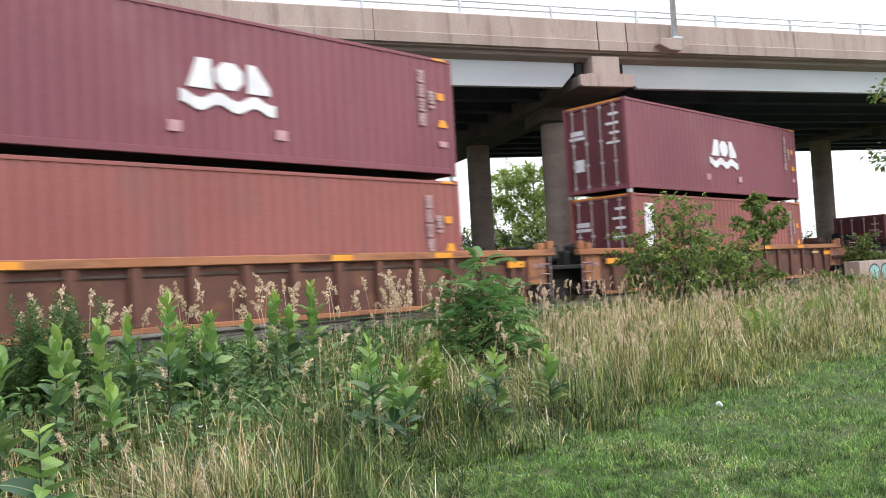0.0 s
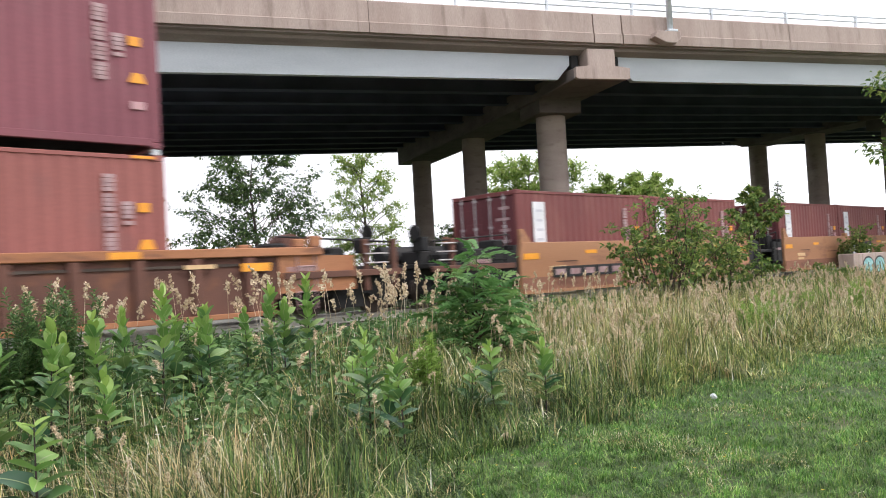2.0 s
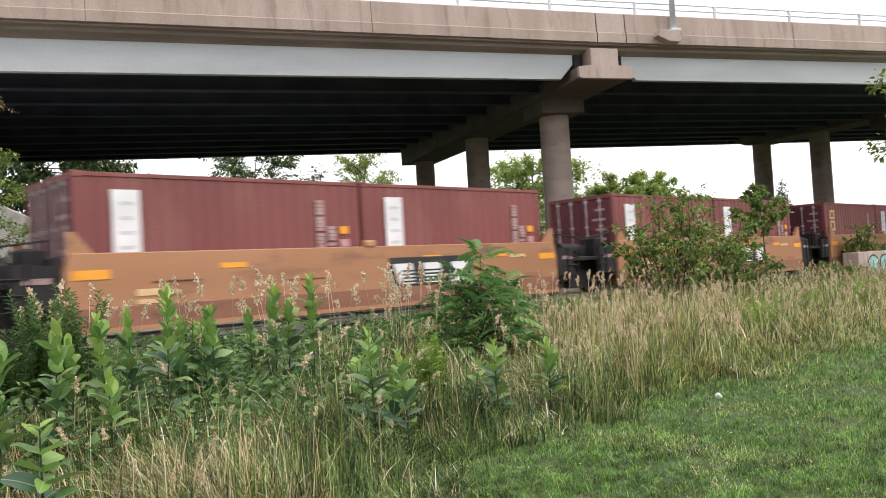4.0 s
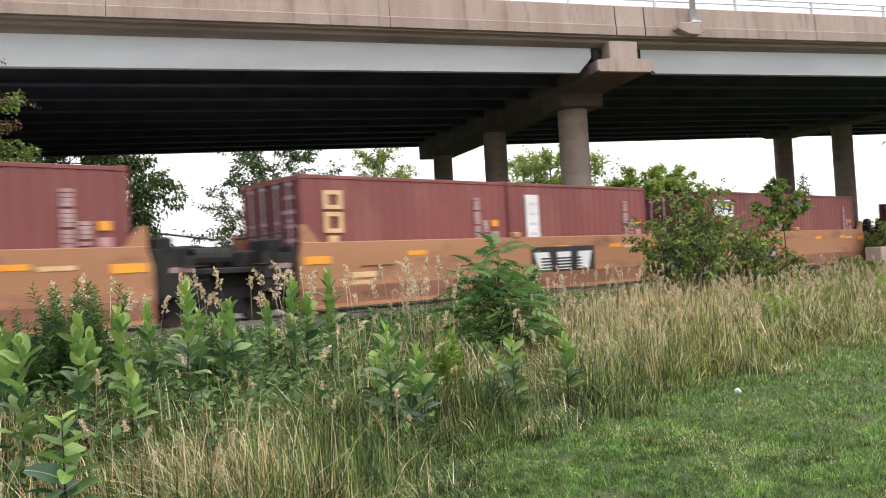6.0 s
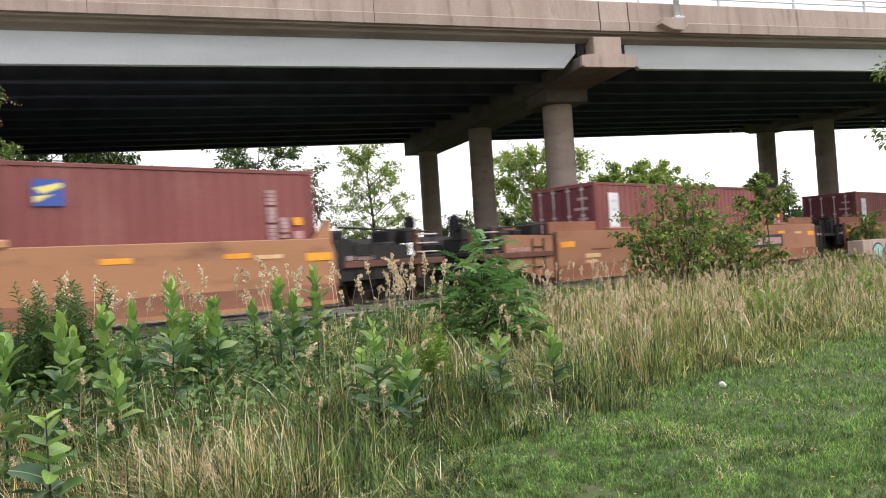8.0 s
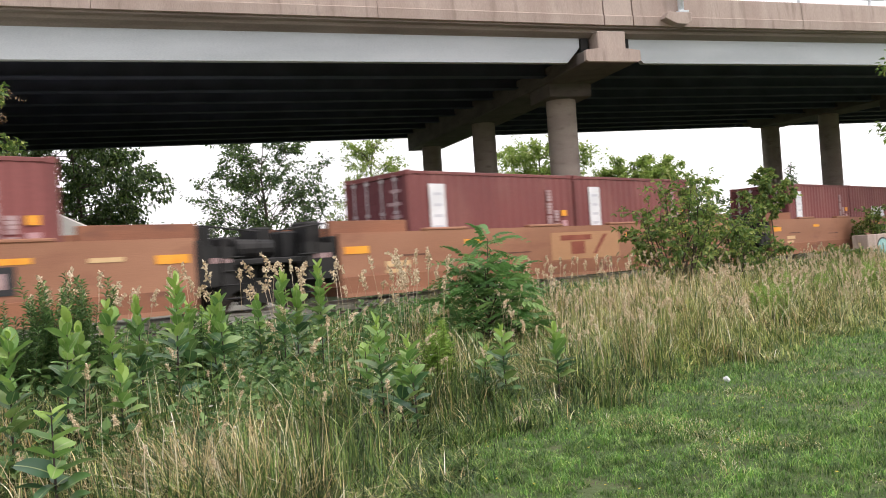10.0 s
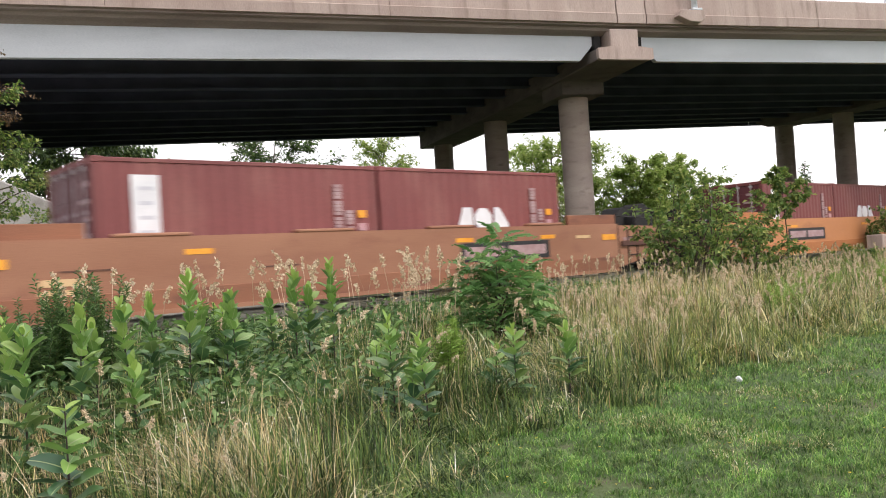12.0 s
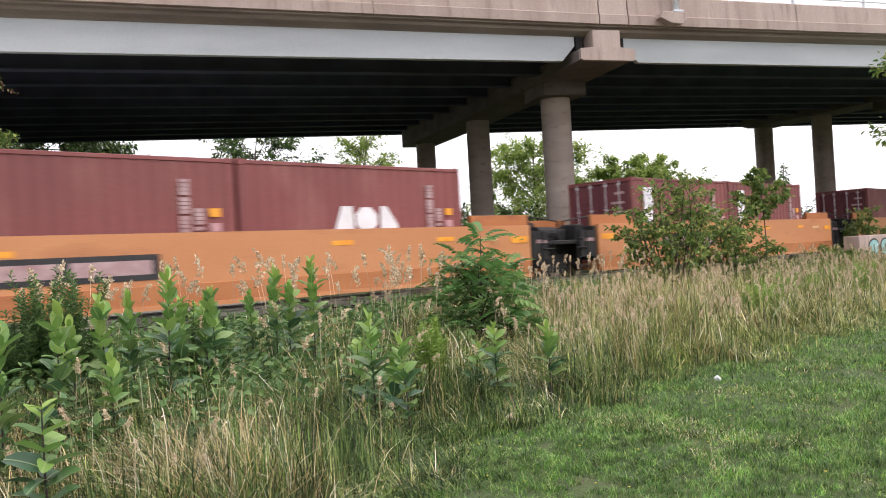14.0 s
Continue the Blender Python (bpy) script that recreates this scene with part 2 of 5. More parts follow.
def rod(bm, a, b, r0, r1=None, sides=8):
    """A tapered round bar from a to b."""
    a, b = Vector(a), Vector(b)
    r1 = r0 if r1 is None else r1
    q = (b - a).to_track_quat("Z", "Y")
    rings = []
    for p, r in ((a, r0), (b, r1)):
        rings.append([bm.verts.new(p + q @ Vector((r * math.cos(k * math.tau / sides), r * math.sin(k * math.tau / sides), 0))) for k in range(sides)])
    for k in range(sides):
        bm.faces.new((rings[0][k], rings[0][(k + 1) % sides], rings[1][(k + 1) % sides], rings[1][k]))
    bm.faces.new(rings[0][::-1])
    bm.faces.new(rings[1])
    return bm


def sweep(bm, profile, stations):
    """A closed outline of (v, z) carried along stations of (u, function(v, z) -> (v, z))."""
    rings = [[bm.verts.new((u, *f(v, z))) for v, z in profile] for u, f in stations]
    n = len(profile)
    for a, b in zip(rings, rings[1:]):
        for k in range(n):
            bm.faces.new((a[k], a[(k + 1) % n], b[(k + 1) % n], b[k]))
    bm.faces.new(rings[0][::-1])
    bm.faces.new(rings[-1])
    return bm


def outline(bm, pts, y0, y1):
    """A plate: an outline of (x, z) given depth from y0 to y1."""
    a = [bm.verts.new((x, y0, z)) for x, z in pts]
    b = [bm.verts.new((x, y1, z)) for x, z in pts]
    n = len(pts)
    for k in range(n):
        bm.faces.new((a[k], a[(k + 1) % n], b[(k + 1) % n], b[k]))
    bm.faces.new(a[::-1])
    bm.faces.new(b)
    return bm


def smooth_step(a, b, x):
    k = min(1.0, max(0.0, (x - a) / (b - a)))
    return k * k * (3 - 2 * k)


def height(x, y):
    """The ground: lawn, a bank that rises to the railway, flat land beyond."""
    z = 0.42 * smooth_step(5, 12, y) + 0.1 * smooth_step(12.2, 13.6, y) - 0.12 * smooth_step(17.4, 19.0, y)
    near = smooth_step(80, 20, abs(x)) if abs(x) > 20 else 1.0
    return z + 0.05 * near * noise.noise((x * 0.35, y * 0.35, 0.3)) * (1 if y < 12 else 0.3)


# ---- ground ----
def build_ground():
    xs = sorted(set([-1500, -700, -300, -150, -80, -50] + [k * 1.0 - 30 for k in range(0, 101)] + [90, 120, 160, 250, 400, 800, 1800]))
    ys = sorted(set([-1200, -400, -120, -50, -25] + [k * 0.5 - 12 for k in range(0, 81)] + [32, 40, 50, 70, 100, 160, 300, 700, 1800]))
    verts = [(x, y, height(x, y)) for y in ys for x in xs]
    w = len(xs)
    faces = [(j * w + i, j * w + i + 1, (j + 1) * w + i + 1, (j + 1) * w + i) for j in range(len(ys) - 1) for i in range(w - 1)]
    me = mesh("ground", verts, faces, EARTH)
    for q in me.polygons:
        q.use_smooth = True
    tagged(new("ground", me), "grassy ground rising to a railway bank", "ground", kind="structure")


build_ground()


# ---- railway track ----
TRACK_Y, RAIL_Z = 15.42, 0.77


def build_track():
    track = tagged(new("railway_track"), "steel rails on wooden sleepers in ballast darkened for shade", "railway track", kind="structure")
    prof = [(-2.3, 0.3), (-1.6, 0.58), (1.6, 0.58), (2.3, 0.3)]
    bm = bmesh.new()
    sweep(bm, prof, [(u, lambda v, z: (v + TRACK_Y, z)) for u in (-260, -30, 60, 320)])
    part("ballast_bed", bm, SHADED_BALLAST, track)
    rail = [(-0.07, 0), (-0.07, 0.02), (-0.012, 0.035), (-0.012, 0.12), (-0.036, 0.135), (-0.036, 0.165), (0.036, 0.165), (0.036, 0.135), (0.012, 0.12), (0.012, 0.035), (0.07, 0.02), (0.07, 0)]
    for side in (-0.75, 0.75):
        bm = sweep(bmesh.new(), rail, [(u, lambda v, z: (v + TRACK_Y + side, z + 0.605)) for u in (-260, 320)])
        part("rail", bm, RAIL_HEAD, track)
    tie = finish("sleeper", boxes((-0.115, 0.115, -1.3, 1.3, 0.44, 0.604), bevel=0.01), TIE)
    for k in range(110):
        hang("sleeper", tie, track, m=pose(-4 + k * 0.5, TRACK_Y + random.uniform(-0.03, 0.03), 0))


build_track()


# ---- bridge ----
BRIDGE = tagged(new("bridge"), "concrete and steel road overpass on round concrete piers", "bridge", kind="structure")
BRIDGE.matrix_basis = pose(0, 0, 1.55, 0, 0, -26.2)
U0, U1 = -34.0, 130.0
NEAR_V = 25.8


def far_v(u):
    return 55.2 - 0.0745 * (u + 2)


def lift(u, v):
    """Rise of the banked deck over its near edge."""
    return 1.75 * (v - 26.5) / (far_v(u) - 26.5)


def climb(u):
    """Rise of the near edge of the deck towards the abutment."""
    return 0.01 * (14 - u) if u < 14 else 0.006 * (14 - u)


PIERS = (14.44, 38.5, 50.6, 74.0, 98.0)


def build_bridge():
    # deck slab with its haunched overhang
    bm = bmesh.new()
    rings = []
    for u in (U0, 14.44, U1):
        f, up = far_v(u), 0.009 * max(0, 14.44 - u)
        o = [(NEAR_V + 0.12, 8.02 + up), (NEAR_V + 0.12, 7.93 + up), (NEAR_V + 0.3, 7.9 + up), (NEAR_V + 0.34, 7.8 + up), (26.45, 7.68 + up * 0.7), (f - 0.5, 7.68 + lift(u, f)), (f + 0.3, 7.95 + lift(u, f)), (f + 0.3, 8.2 + lift(u, f)), (26.2, 8.25 + up)]
        rings.append([bm.verts.new((u, *q)) for q in o])
    for a, b in zip(rings, rings[1:]):
        for k in range(len(a)):
            bm.faces.new((a[k], a[(k + 1) % len(a)], b[(k + 1) % len(a)], b[k]))
    bm.faces.new(rings[0][::-1])
    bm.faces.new(rings[-1])
    part("deck_slab", bm, CONCRETE_SLAB, BRIDGE, "darker concrete deck slab with a stepped edge")
    # near barrier in lengths with open joints between them
    cuts = [U0] + [-2.75 - 6.1 * k for k in range(4, 0, -1)] + [-2.75, 5.95, 14.17, 15.33, 22.7, 30.4, 38.0, 39.2, 46, 52, 60, 72, 84, 100, U1]
    prof = [(NEAR_V, 8.0), (NEAR_V - 0.02, 8.33), (NEAR_V + 0.03, 8.36), (NEAR_V + 0.06, 9.06), (NEAR_V + 0.1, 9.1), (NEAR_V + 0.32, 9.1), (NEAR_V + 0.36, 9.06), (NEAR_V + 0.5, 8.2), (NEAR_V + 0.5, 8.0)]
    for a, b in zip(cuts, cuts[1:]):
        bm = sweep(bmesh.new(), prof, [(u, lambda v, z, u=u: (v, z + climb(u) * (1 if z > 8.5 or u < 14 else 0.3))) for u in (a + (0.025 if a in (14.17, 15.33) else 0.008), b - (0.025 if b in (14.17, 15.33) else 0.008))])
        part("barrier", bm, CONCRETE, BRIDGE)
    prof = [(0, 8.15), (0, 9.1), (0.3, 9.1), (0.3, 8.15)]
    bm = sweep(bmesh.new(), prof, [(u, lambda v, z, u=u: (far_v(u) + v, z + lift(u, far_v(u)))) for u in (U0, U1)])
    part("far_barrier", bm, CONCRETE, BRIDGE)
    # steel girders; their ends are cut back over the pier ledges
    ends = [U0] + list(PIERS) + [U1]
    for k in range(10):
        share = k / 9
        for a, b in zip(ends, ends[1:]):
            if k > 0 and a > 60:
                continue
            a1, b1 = (a + (0.02 if k else 1.0) if a in PIERS else a), (b - (0.02 if k else 0.98) if b in PIERS else b)

            def at(v, z, u):
                f = far_v(u) - 0.7
                base = 26.5 + share * (f - 26.5)
                return (base + v, z + lift(u, base))
            bm = bmesh.new()
            rings = []
            for u, low in ((a1, 7.35 if a in PIERS and k == 0 else 6.8), (a1 + 0.6, 6.8), (b1 - 0.5, 6.8), (b1, 7.35 if b in PIERS and k == 0 else 6.8)):
                up = 0.0063 * max(0, 14.44 - u)
                o = [(-0.03, low), (0.2, low), (0.2, low + 0.04), (0.02, low + 0.04), (0.02, 7.62 + up), (0.2, 7.62 + up), (0.2, 7.69 + up), (-0.03, 7.69 + up)] if k == 0 else [(-0.22, low), (0.22, low), (0.22, low + 0.05), (0.02, low + 0.05), (0.02, 7.66), (-0.02, 7.66), (-0.02, low + 0.05), (-0.22, low + 0.05)]
                rings.append([bm.verts.new((u, *at(v, z, u))) for v, z in o])
            for p, q in zip(rings, rings[1:]):
                for i in range(8):
                    bm.faces.new((p[i], p[(i + 1) % 8], q[(i + 1) % 8], q[i]))
            bm.faces.new(rings[0][::-1])
            bm.faces.new(rings[-1])
            part("girder", bm, GIRDER if k == 0 else SHADED_BEAM, BRIDGE, "pale grey painted steel edge girder" if k == 0 else "steel girder under the deck, shade painted into its colour")
    # piers
    for i, u in enumerate(PIERS):
        f = far_v(u) - (2.2 if i == 0 else 2.9)
        vs = (30.4, 39.9, 49.9) if i == 0 else (36.2, 42.2, 47.7)
        near = NEAR_V + 0.05
        bm = bmesh.new()
        rings = []
        def under(v):
            return (6.72 if i == 0 else 7.28) + 0.03 * smooth_step(26, 30, v) + 0.63 * (max(0, v - 30.4) / 21.5) ** 1.15

        stations = [(v, under(v) + (0.4 if i > 0 and v == f else 0), 7.15 + lift(u, v)) for v in (near, *vs, f - 1.2, f)]
        for v, zb, zt in stations:
            rings.append([bm.verts.new((u + x, v, z)) for x, z in ((-1.05, zb), (1.05, zb), (1.05, zt), (-1.05, zt))])
        for a, b in zip(rings, rings[1:]):
            for k in range(4):
                bm.faces.new((a[k], a[(k + 1) % 4], b[(k + 1) % 4], b[k]))
        bm.faces.new(rings[0][::-1])
        bm.faces.new(rings[-1])
        bmesh.ops.bevel(bm, geom=list(bm.edges), offset=0.03, segments=1, affect="EDGES")
        part("pier_cap", bm, SHADED_CONCRETE_AND_PATCH, BRIDGE)
        part("end_block", boxes((u - 0.56, u + 0.56, near + 0.02, near + 0.75, 7.1, 7.8), bevel=0.03), CONCRETE, BRIDGE, "pale concrete block on the cap end")
        # A paler end face, because the cap's own colour holds shade.
        lip = [(u - 1.08, under(near) + 0.02), (u - 0.98, under(near) - 0.03), (u + 0.98, under(near) - 0.03), (u + 1.08, under(near) + 0.02), (u + 1.08, 7.1), (u + 0.6, 7.16), (u - 0.6, 7.16), (u - 1.08, 7.1)]
        part("cap_end", outline(bmesh.new(), lip, near - 0.06, near + 0.12), CONCRETE, BRIDGE, "end face of the pier cap, paler than its shade-painted sides")
        for side in (-1, 1):
            part("bearing", boxes((u + side * 0.82 - 0.14, u + side * 0.82 + 0.14, near + 0.5, near + 0.85, 7.12, 7.66), bevel=0.02), BLACK_STEEL, BRIDGE, "dark steel bearing at the girder end")
        for v in vs:
            zt = under(v) + 0.01
            if v == vs[0]:
                part("collar", boxes((u - 0.92, u + 0.92, v - 1.0, v + 1.0, zt - 0.55, zt + 0.02), bevel=0.03), SHADED_CONCRETE_AND_PATCH, BRIDGE)
                zt -= 0.53
            bm = bmesh.new()
            n = 28
            lev = [-1.6] + [-1.6 + (zt + 1.6) * q / 24 for q in range(1, 25)]
            rr = []
            for q, z in enumerate(lev):
                r = 0.6 + 0.004 * (q % 2)
                rr.append([bm.verts.new((u + r * math.cos(k * math.tau / n), v + r * math.sin(k * math.tau / n), z)) for k in range(n)])
            for a, b in zip(rr, rr[1:]):
                for k in range(n):
                    bm.faces.new((a[k], a[(k + 1) % n], b[(k + 1) % n], b[k]))
            column = part("column", bm, CONCRETE_COLUMN, BRIDGE, smooth=True)
            if i == 0 and v == vs[1]:
                # a painted-over patch and dark scrawls on the side that faces the lawn
                for name, z0, z1, a0, a1, material in (("paint_patch", -0.6, 0.85, 242, 275, SHADED_CONCRETE_AND_PATCH), ("scrawl", 1.3, 1.36, 225, 262, BLACK), ("scrawl", 1.55, 1.6, 222, 255, BLACK), ("scrawl", 1.1, 1.75, 236, 239, BLACK), ("scrawl", 1.2, 1.7, 252, 255, BLACK)):
                    bm = bmesh.new()
                    ring = [(radians(a0 + (a1 - a0) * k / 8)) for k in range(9)]
                    pts = [[bm.verts.new((u + 0.612 * math.cos(a), v + 0.612 * math.sin(a), z)) for a in ring] for z in (z0, z1)]
                    for k in range(8):
                        bm.faces.new((pts[0][k], pts[0][k + 1], pts[1][k + 1], pts[1][k]))
                    part(name, bm, material, column, "dark sprayed scrawl" if name == "scrawl" else "painted-over patch")
    # abutment, and the paved slope before it
    bm = bmesh.new()
    box(bm, -16, -13.5, 26.2, 56.5, -1.6, 6.7)
    part("abutment", bm, SHADED_CONCRETE_AND_PATCH, BRIDGE)
    bm = bmesh.new()
    tri = [(2.6, -1.3), (-11.0, 5.79), (-13.4, 5.79), (-13.4, -1.3)]
    outline(bm, tri, 25.2, 36.0)
    bmesh.ops.bevel(bm, geom=list(bm.edges), offset=0.04, segments=1, affect="EDGES")
    part("slope_paving", bm, PAVING, BRIDGE, "smooth grey concrete slope under the bridge end")
    # metal railing on the barrier
    for j in range(-6, 16):
        u = 9.05 + 3.42 * j
        if 14.6 < u < 15.0:
            u += 0.2
        dz = climb(u)
        part("railing_post", boxes((u - 0.04, u + 0.04, NEAR_V + 0.15, NEAR_V + 0.27, 9.09 + dz, 9.6 + dz), bevel=0.01), GALV, BRIDGE)
    for z in (9.36, 9.57):
        bm = bmesh.new()
        rod(bm, (U0, NEAR_V + 0.2, z + climb(U0)), (14, NEAR_V + 0.2, z), 0.035)
        rod(bm, (14, NEAR_V + 0.2, z), (70, NEAR_V + 0.2, z + climb(70)), 0.035)
        part("railing_bar", bm, GALV, BRIDGE)


build_bridge()


def build_street_lamp():
    lamp = tagged(new("street_lamp"), "tall galvanised lamp post on the bridge barrier", "street lamp")
    lamp.matrix_basis = BRIDGE.matrix_basis @ pose(17.05, NEAR_V - 0.05, 8.0)
    bm = bmesh.new()
    outline(bm, [(-0.5, 0.42), (-0.62, 0.2), (-0.15, 0.0), (0.3, -0.02), (0.48, 0.12), (0.48, 0.42)], -0.3, 0.2)
    bmesh.ops.bevel(bm, geom=list(bm.edges), offset=0.02, segments=1, affect="EDGES")
    part("bracket", bm, CONCRETE, lamp, "concrete bracket cast on the barrier")
    part("base_plate", boxes((-0.02, 0.38, -0.3, 0.1, 0.42, 0.5), bevel=0.01), GALV, lamp)
    bm = rod(bmesh.new(), (0.18, -0.1, 0.5), (0.18, -0.1, 9.5), 0.11, 0.07, 12)
    part("pole", bm, GALV, lamp, smooth=True)
    bm = rod(bmesh.new(), (0.18, -0.1, 9.4), (0.18, 2.4, 9.9), 0.05, 0.04)
    part("arm", bm, GALV, lamp)
    part("lamp_head", boxes((0.03, 0.33, 2.3, 3.0, 9.85, 10.0), bevel=0.03), GALV, lamp)


build_street_lamp()


# ---- train ----
TRAIN = []          # (thing, pose at the start)
WIDE = 2.438
PRINT = paint("faded_print", (0.5, 0.5, 0.55), (0.6, 0.6, 0.64), 6.0, 0.6, 0.02)
CREAM_FIELD = paint("pale_tan_field", (0.42, 0.22, 0.11), (0.48, 0.26, 0.13), 0.8, 0.65, 0.05)
RED_EMBLEM = paint("faded_red_emblem", (0.22, 0.05, 0.03), (0.3, 0.09, 0.05), 2.0, 0.7, 0.05)


def corrugated(x0, x1, z0, z1, y, depth, along="x", pitch=0.28):
    """A pressed steel panel with trapezoid waves; depth is where the inner flats lie."""
    n = max(1, round((x1 - x0) / pitch))
    p = (x1 - x0) / n
    xs = []
    for k in range(n):
        a = x0 + k * p
        xs += [(a, 0), (a + 0.26 * p, 0), (a + 0.5 * p, 1), (a + 0.76 * p, 1)]
    xs.append((x1, 0))
    verts, faces = [], []
    for x, d in xs:
        for z in (z0, z1):
            verts.append((x, y + d * depth, z) if along == "x" else (y + d * depth, x, z))
    for k in range(len(xs) - 1):
        faces.append((2 * k, 2 * k + 2, 2 * k + 3, 2 * k + 1))
    return verts, faces


def code_block(bm, x, z, rows, w=0.22, h=0.068, gap=0.01, y=-1.235):
    for k in range(rows):
        z1 = z - k * (h + gap) - 0.035 * (k // 4)
        box(bm, x, x + w, y, y + 0.02, z1 - h, z1)


def build_container(long, tall, colour, label, style):
    """A shipping box with its long axis on x and its base at z 0; the doors are at the -x end."""
    thing = tagged(new("shipping_container"), label, "shipping container", "containers on the train")
    h, w = long / 2, WIDE / 2
    bm = bmesh.new()
    for sx in (-1, 1):
        for sy in (-1, 1):
            x, y = sx * (h - 0.08), sy * (w - 0.06)
            box(bm, x - 0.08, x + 0.08, y - 0.06, y + 0.06, 0.12, tall - 0.12, 0.012)
    for sy in (-1, 1):
        y = sy * (w - 0.05)
        box(bm, -h + 0.16, h - 0.16, y - 0.05, y + 0.05, tall - 0.1, tall - 0.02, 0.01)
        box(bm, -h + 0.16, h - 0.16, y - 0.05, y + 0.05, 0.05, 0.19, 0.01)
    for sx in (-1, 1):
        x = sx * (h - 0.07)
        box(bm, x - 0.07, x + 0.07, -w + 0.12, w - 0.12, tall - 0.13, tall - 0.01, 0.01)
        box(bm, x - 0.07, x + 0.07, -w + 0.12, w - 0.12, 0.03, 0.17, 0.01)
    part("frame", bm, colour, thing)
    verts, faces = corrugated(-h + 0.16, h - 0.16, 0.18, tall - 0.09, -w + 0.012, 0.022 if long > 8 else 0.016)
    hang("side_panel", mesh("side_panel", verts, faces, colour), thing)
    verts, faces = corrugated(-h + 0.16, h - 0.16, 0.18, tall - 0.09, w - 0.012, -0.022 if long > 8 else -0.016)
    hang("side_panel", mesh("side_panel", verts, faces, colour), thing)
    verts, faces = corrugated(-w + 0.12, w - 0.12, 0.16, tall - 0.12, h - 0.03, -0.036, "y")
    hang("end_panel", mesh("end_panel", verts, faces, colour), thing)
    part("roof", boxes((-h + 0.1, h - 0.1, -w + 0.08, w - 0.08, tall - 0.05, tall - 0.03)), colour, thing)
    part("floor_panel", boxes((-h + 0.1, h - 0.1, -w + 0.08, w - 0.08, 0.12, 0.16)), BLACK_STEEL, thing)
    cast = finish("corner_casting", boxes((-0.09, 0.09, -0.081, 0.081, -0.06, 0.06), bevel=0.015), colour)
    for sx in (-1, 1):
        for sy in (-1, 1):
            for z in (0.06, tall - 0.06):
                hang("corner_casting", cast, thing, m=pose(sx * (h - 0.088), sy * (w - 0.079), z))
    for sy in (-1, 1):
        bm = bmesh.new()
        y0, y1 = sorted((sy * 0.01, sy * (w - 0.14)))
        box(bm, -h + 0.045, -h + 0.075, y0, y1, 0.18, tall - 0.14, 0.006)
        for q in range(5):
            z = 0.3 + q * (tall - 0.6) / 5
            box(bm, -h + 0.03, -h + 0.046, y0 + 0.08, y1 - 0.08, z, z + (tall - 0.6) / 5 - 0.12, 0.01)
        door = part("door", bm, DOOR_SHADE_MAROON, thing)
        for q in (0.3, 0.78):
            y = y0 + (y1 - y0) * q
            bm = rod(bmesh.new(), (-h + 0.008, y, 0.1), (-h + 0.008, y, tall - 0.08), 0.022, sides=6)
            for z in (0.2, 0.9, 1.6, tall - 0.22):
                box(bm, -h - 0.012, -h + 0.04, y - 0.06, y + 0.06, z, z + 0.07)
            part("lock_rod", bm, LOCK_STEEL, door, "grey weathered lock rod")
    y = -w - 0.012

    def decal(name, rows, material, text=""):
        part(name, boxes(*rows), material, thing, text)
    # lettering too small to read, as bars
    r = h - 1.12
    big = long > 8
    if style.get("codes", 1):
        for x, z, rows in ((r - 0.02, tall - 0.38, 16), (r + 0.3, tall - 0.86, 5)) if big else ((r - 0.02, tall - 0.43, 12), (r + 0.26, tall - 0.98, 5)):
            part("lettering", (lambda bm: (code_block(bm, x, z, rows, 0.2, y=y), bm)[1])(bmesh.new()), PALE, thing, "rows of small white lettering, worn")
        decal("warning_label", [(r + 0.58, r + 0.8, y, y + 0.02, tall - 1.05, tall - 0.88) if big else (r + 0.58, r + 0.8, y, y + 0.02, tall - 1.14, tall - 0.98)], YELLOW, "yellow warning label")
        decal("label", [(r + 0.6, r + 0.84, y, y + 0.02, tall - 2.2, tall - 2.06) if big else (r + 0.58, r + 0.8, y, y + 0.02, tall - 1.42, tall - 1.26)], PINK)
        if big:
            part("warning_label", outline(bmesh.new(), [(r + 0.56, tall - 1.72), (r + 0.88, tall - 1.72), (r + 0.8, tall - 1.54), (r + 0.64, tall - 1.54)], y, y + 0.02), YELLOW, thing, "yellow warning label")
    bm = bmesh.new()
    for k in range(4):
        yy = 0.15 + (k % 2) * 0.12
        box(bm, -h + 0.012, -h + 0.035, -w + 0.3, -w + 0.3 + 0.2 + yy, tall - 0.5 - 0.3 * k, tall - 0.42 - 0.3 * k)
    if big:
        part("door_emblem", boxes((-h + 0.012, -h + 0.035, 0.45, 0.95, tall - 0.95, tall - 0.8), (-h + 0.012, -h + 0.035, 0.4, 1.0, tall - 1.1, tall - 1.0)), WHITE, thing, "small white emblem on the door")
        part("header_stripe", boxes((-h - 0.008, -h + 0.01, -w + 0.18, w - 0.18, tall - 0.06, tall - 0.02)), YELLOW, thing, "yellow height stripe over the doors")
        part("corner_stripe", boxes((h - 0.62, h - 0.2, y, y + 0.02, tall - 0.08, tall - 0.03)), YELLOW, thing, "yellow height stripe")
    part("door_lettering", bm, WHITE if big else PALE, thing, "small white lettering on the door")
    decal("door_label", [(-h + 0.012, -h + 0.035, w - 0.75, w - 0.4, 0.75, 1.15)], WHITE)
    if style.get("strip"):
        x = -h + style["strip"]
        decal("panel_label", [(x, x + 0.5, y, y + 0.02, 0.75, tall - 0.32)], WHITE, "tall white printed panel")
        for k in range(5):
            part("print", boxes((x + 0.12, x + 0.39, y - 0.004, y, 0.95 + 0.26 * k, 1.02 + 0.26 * k)), PRINT, thing)
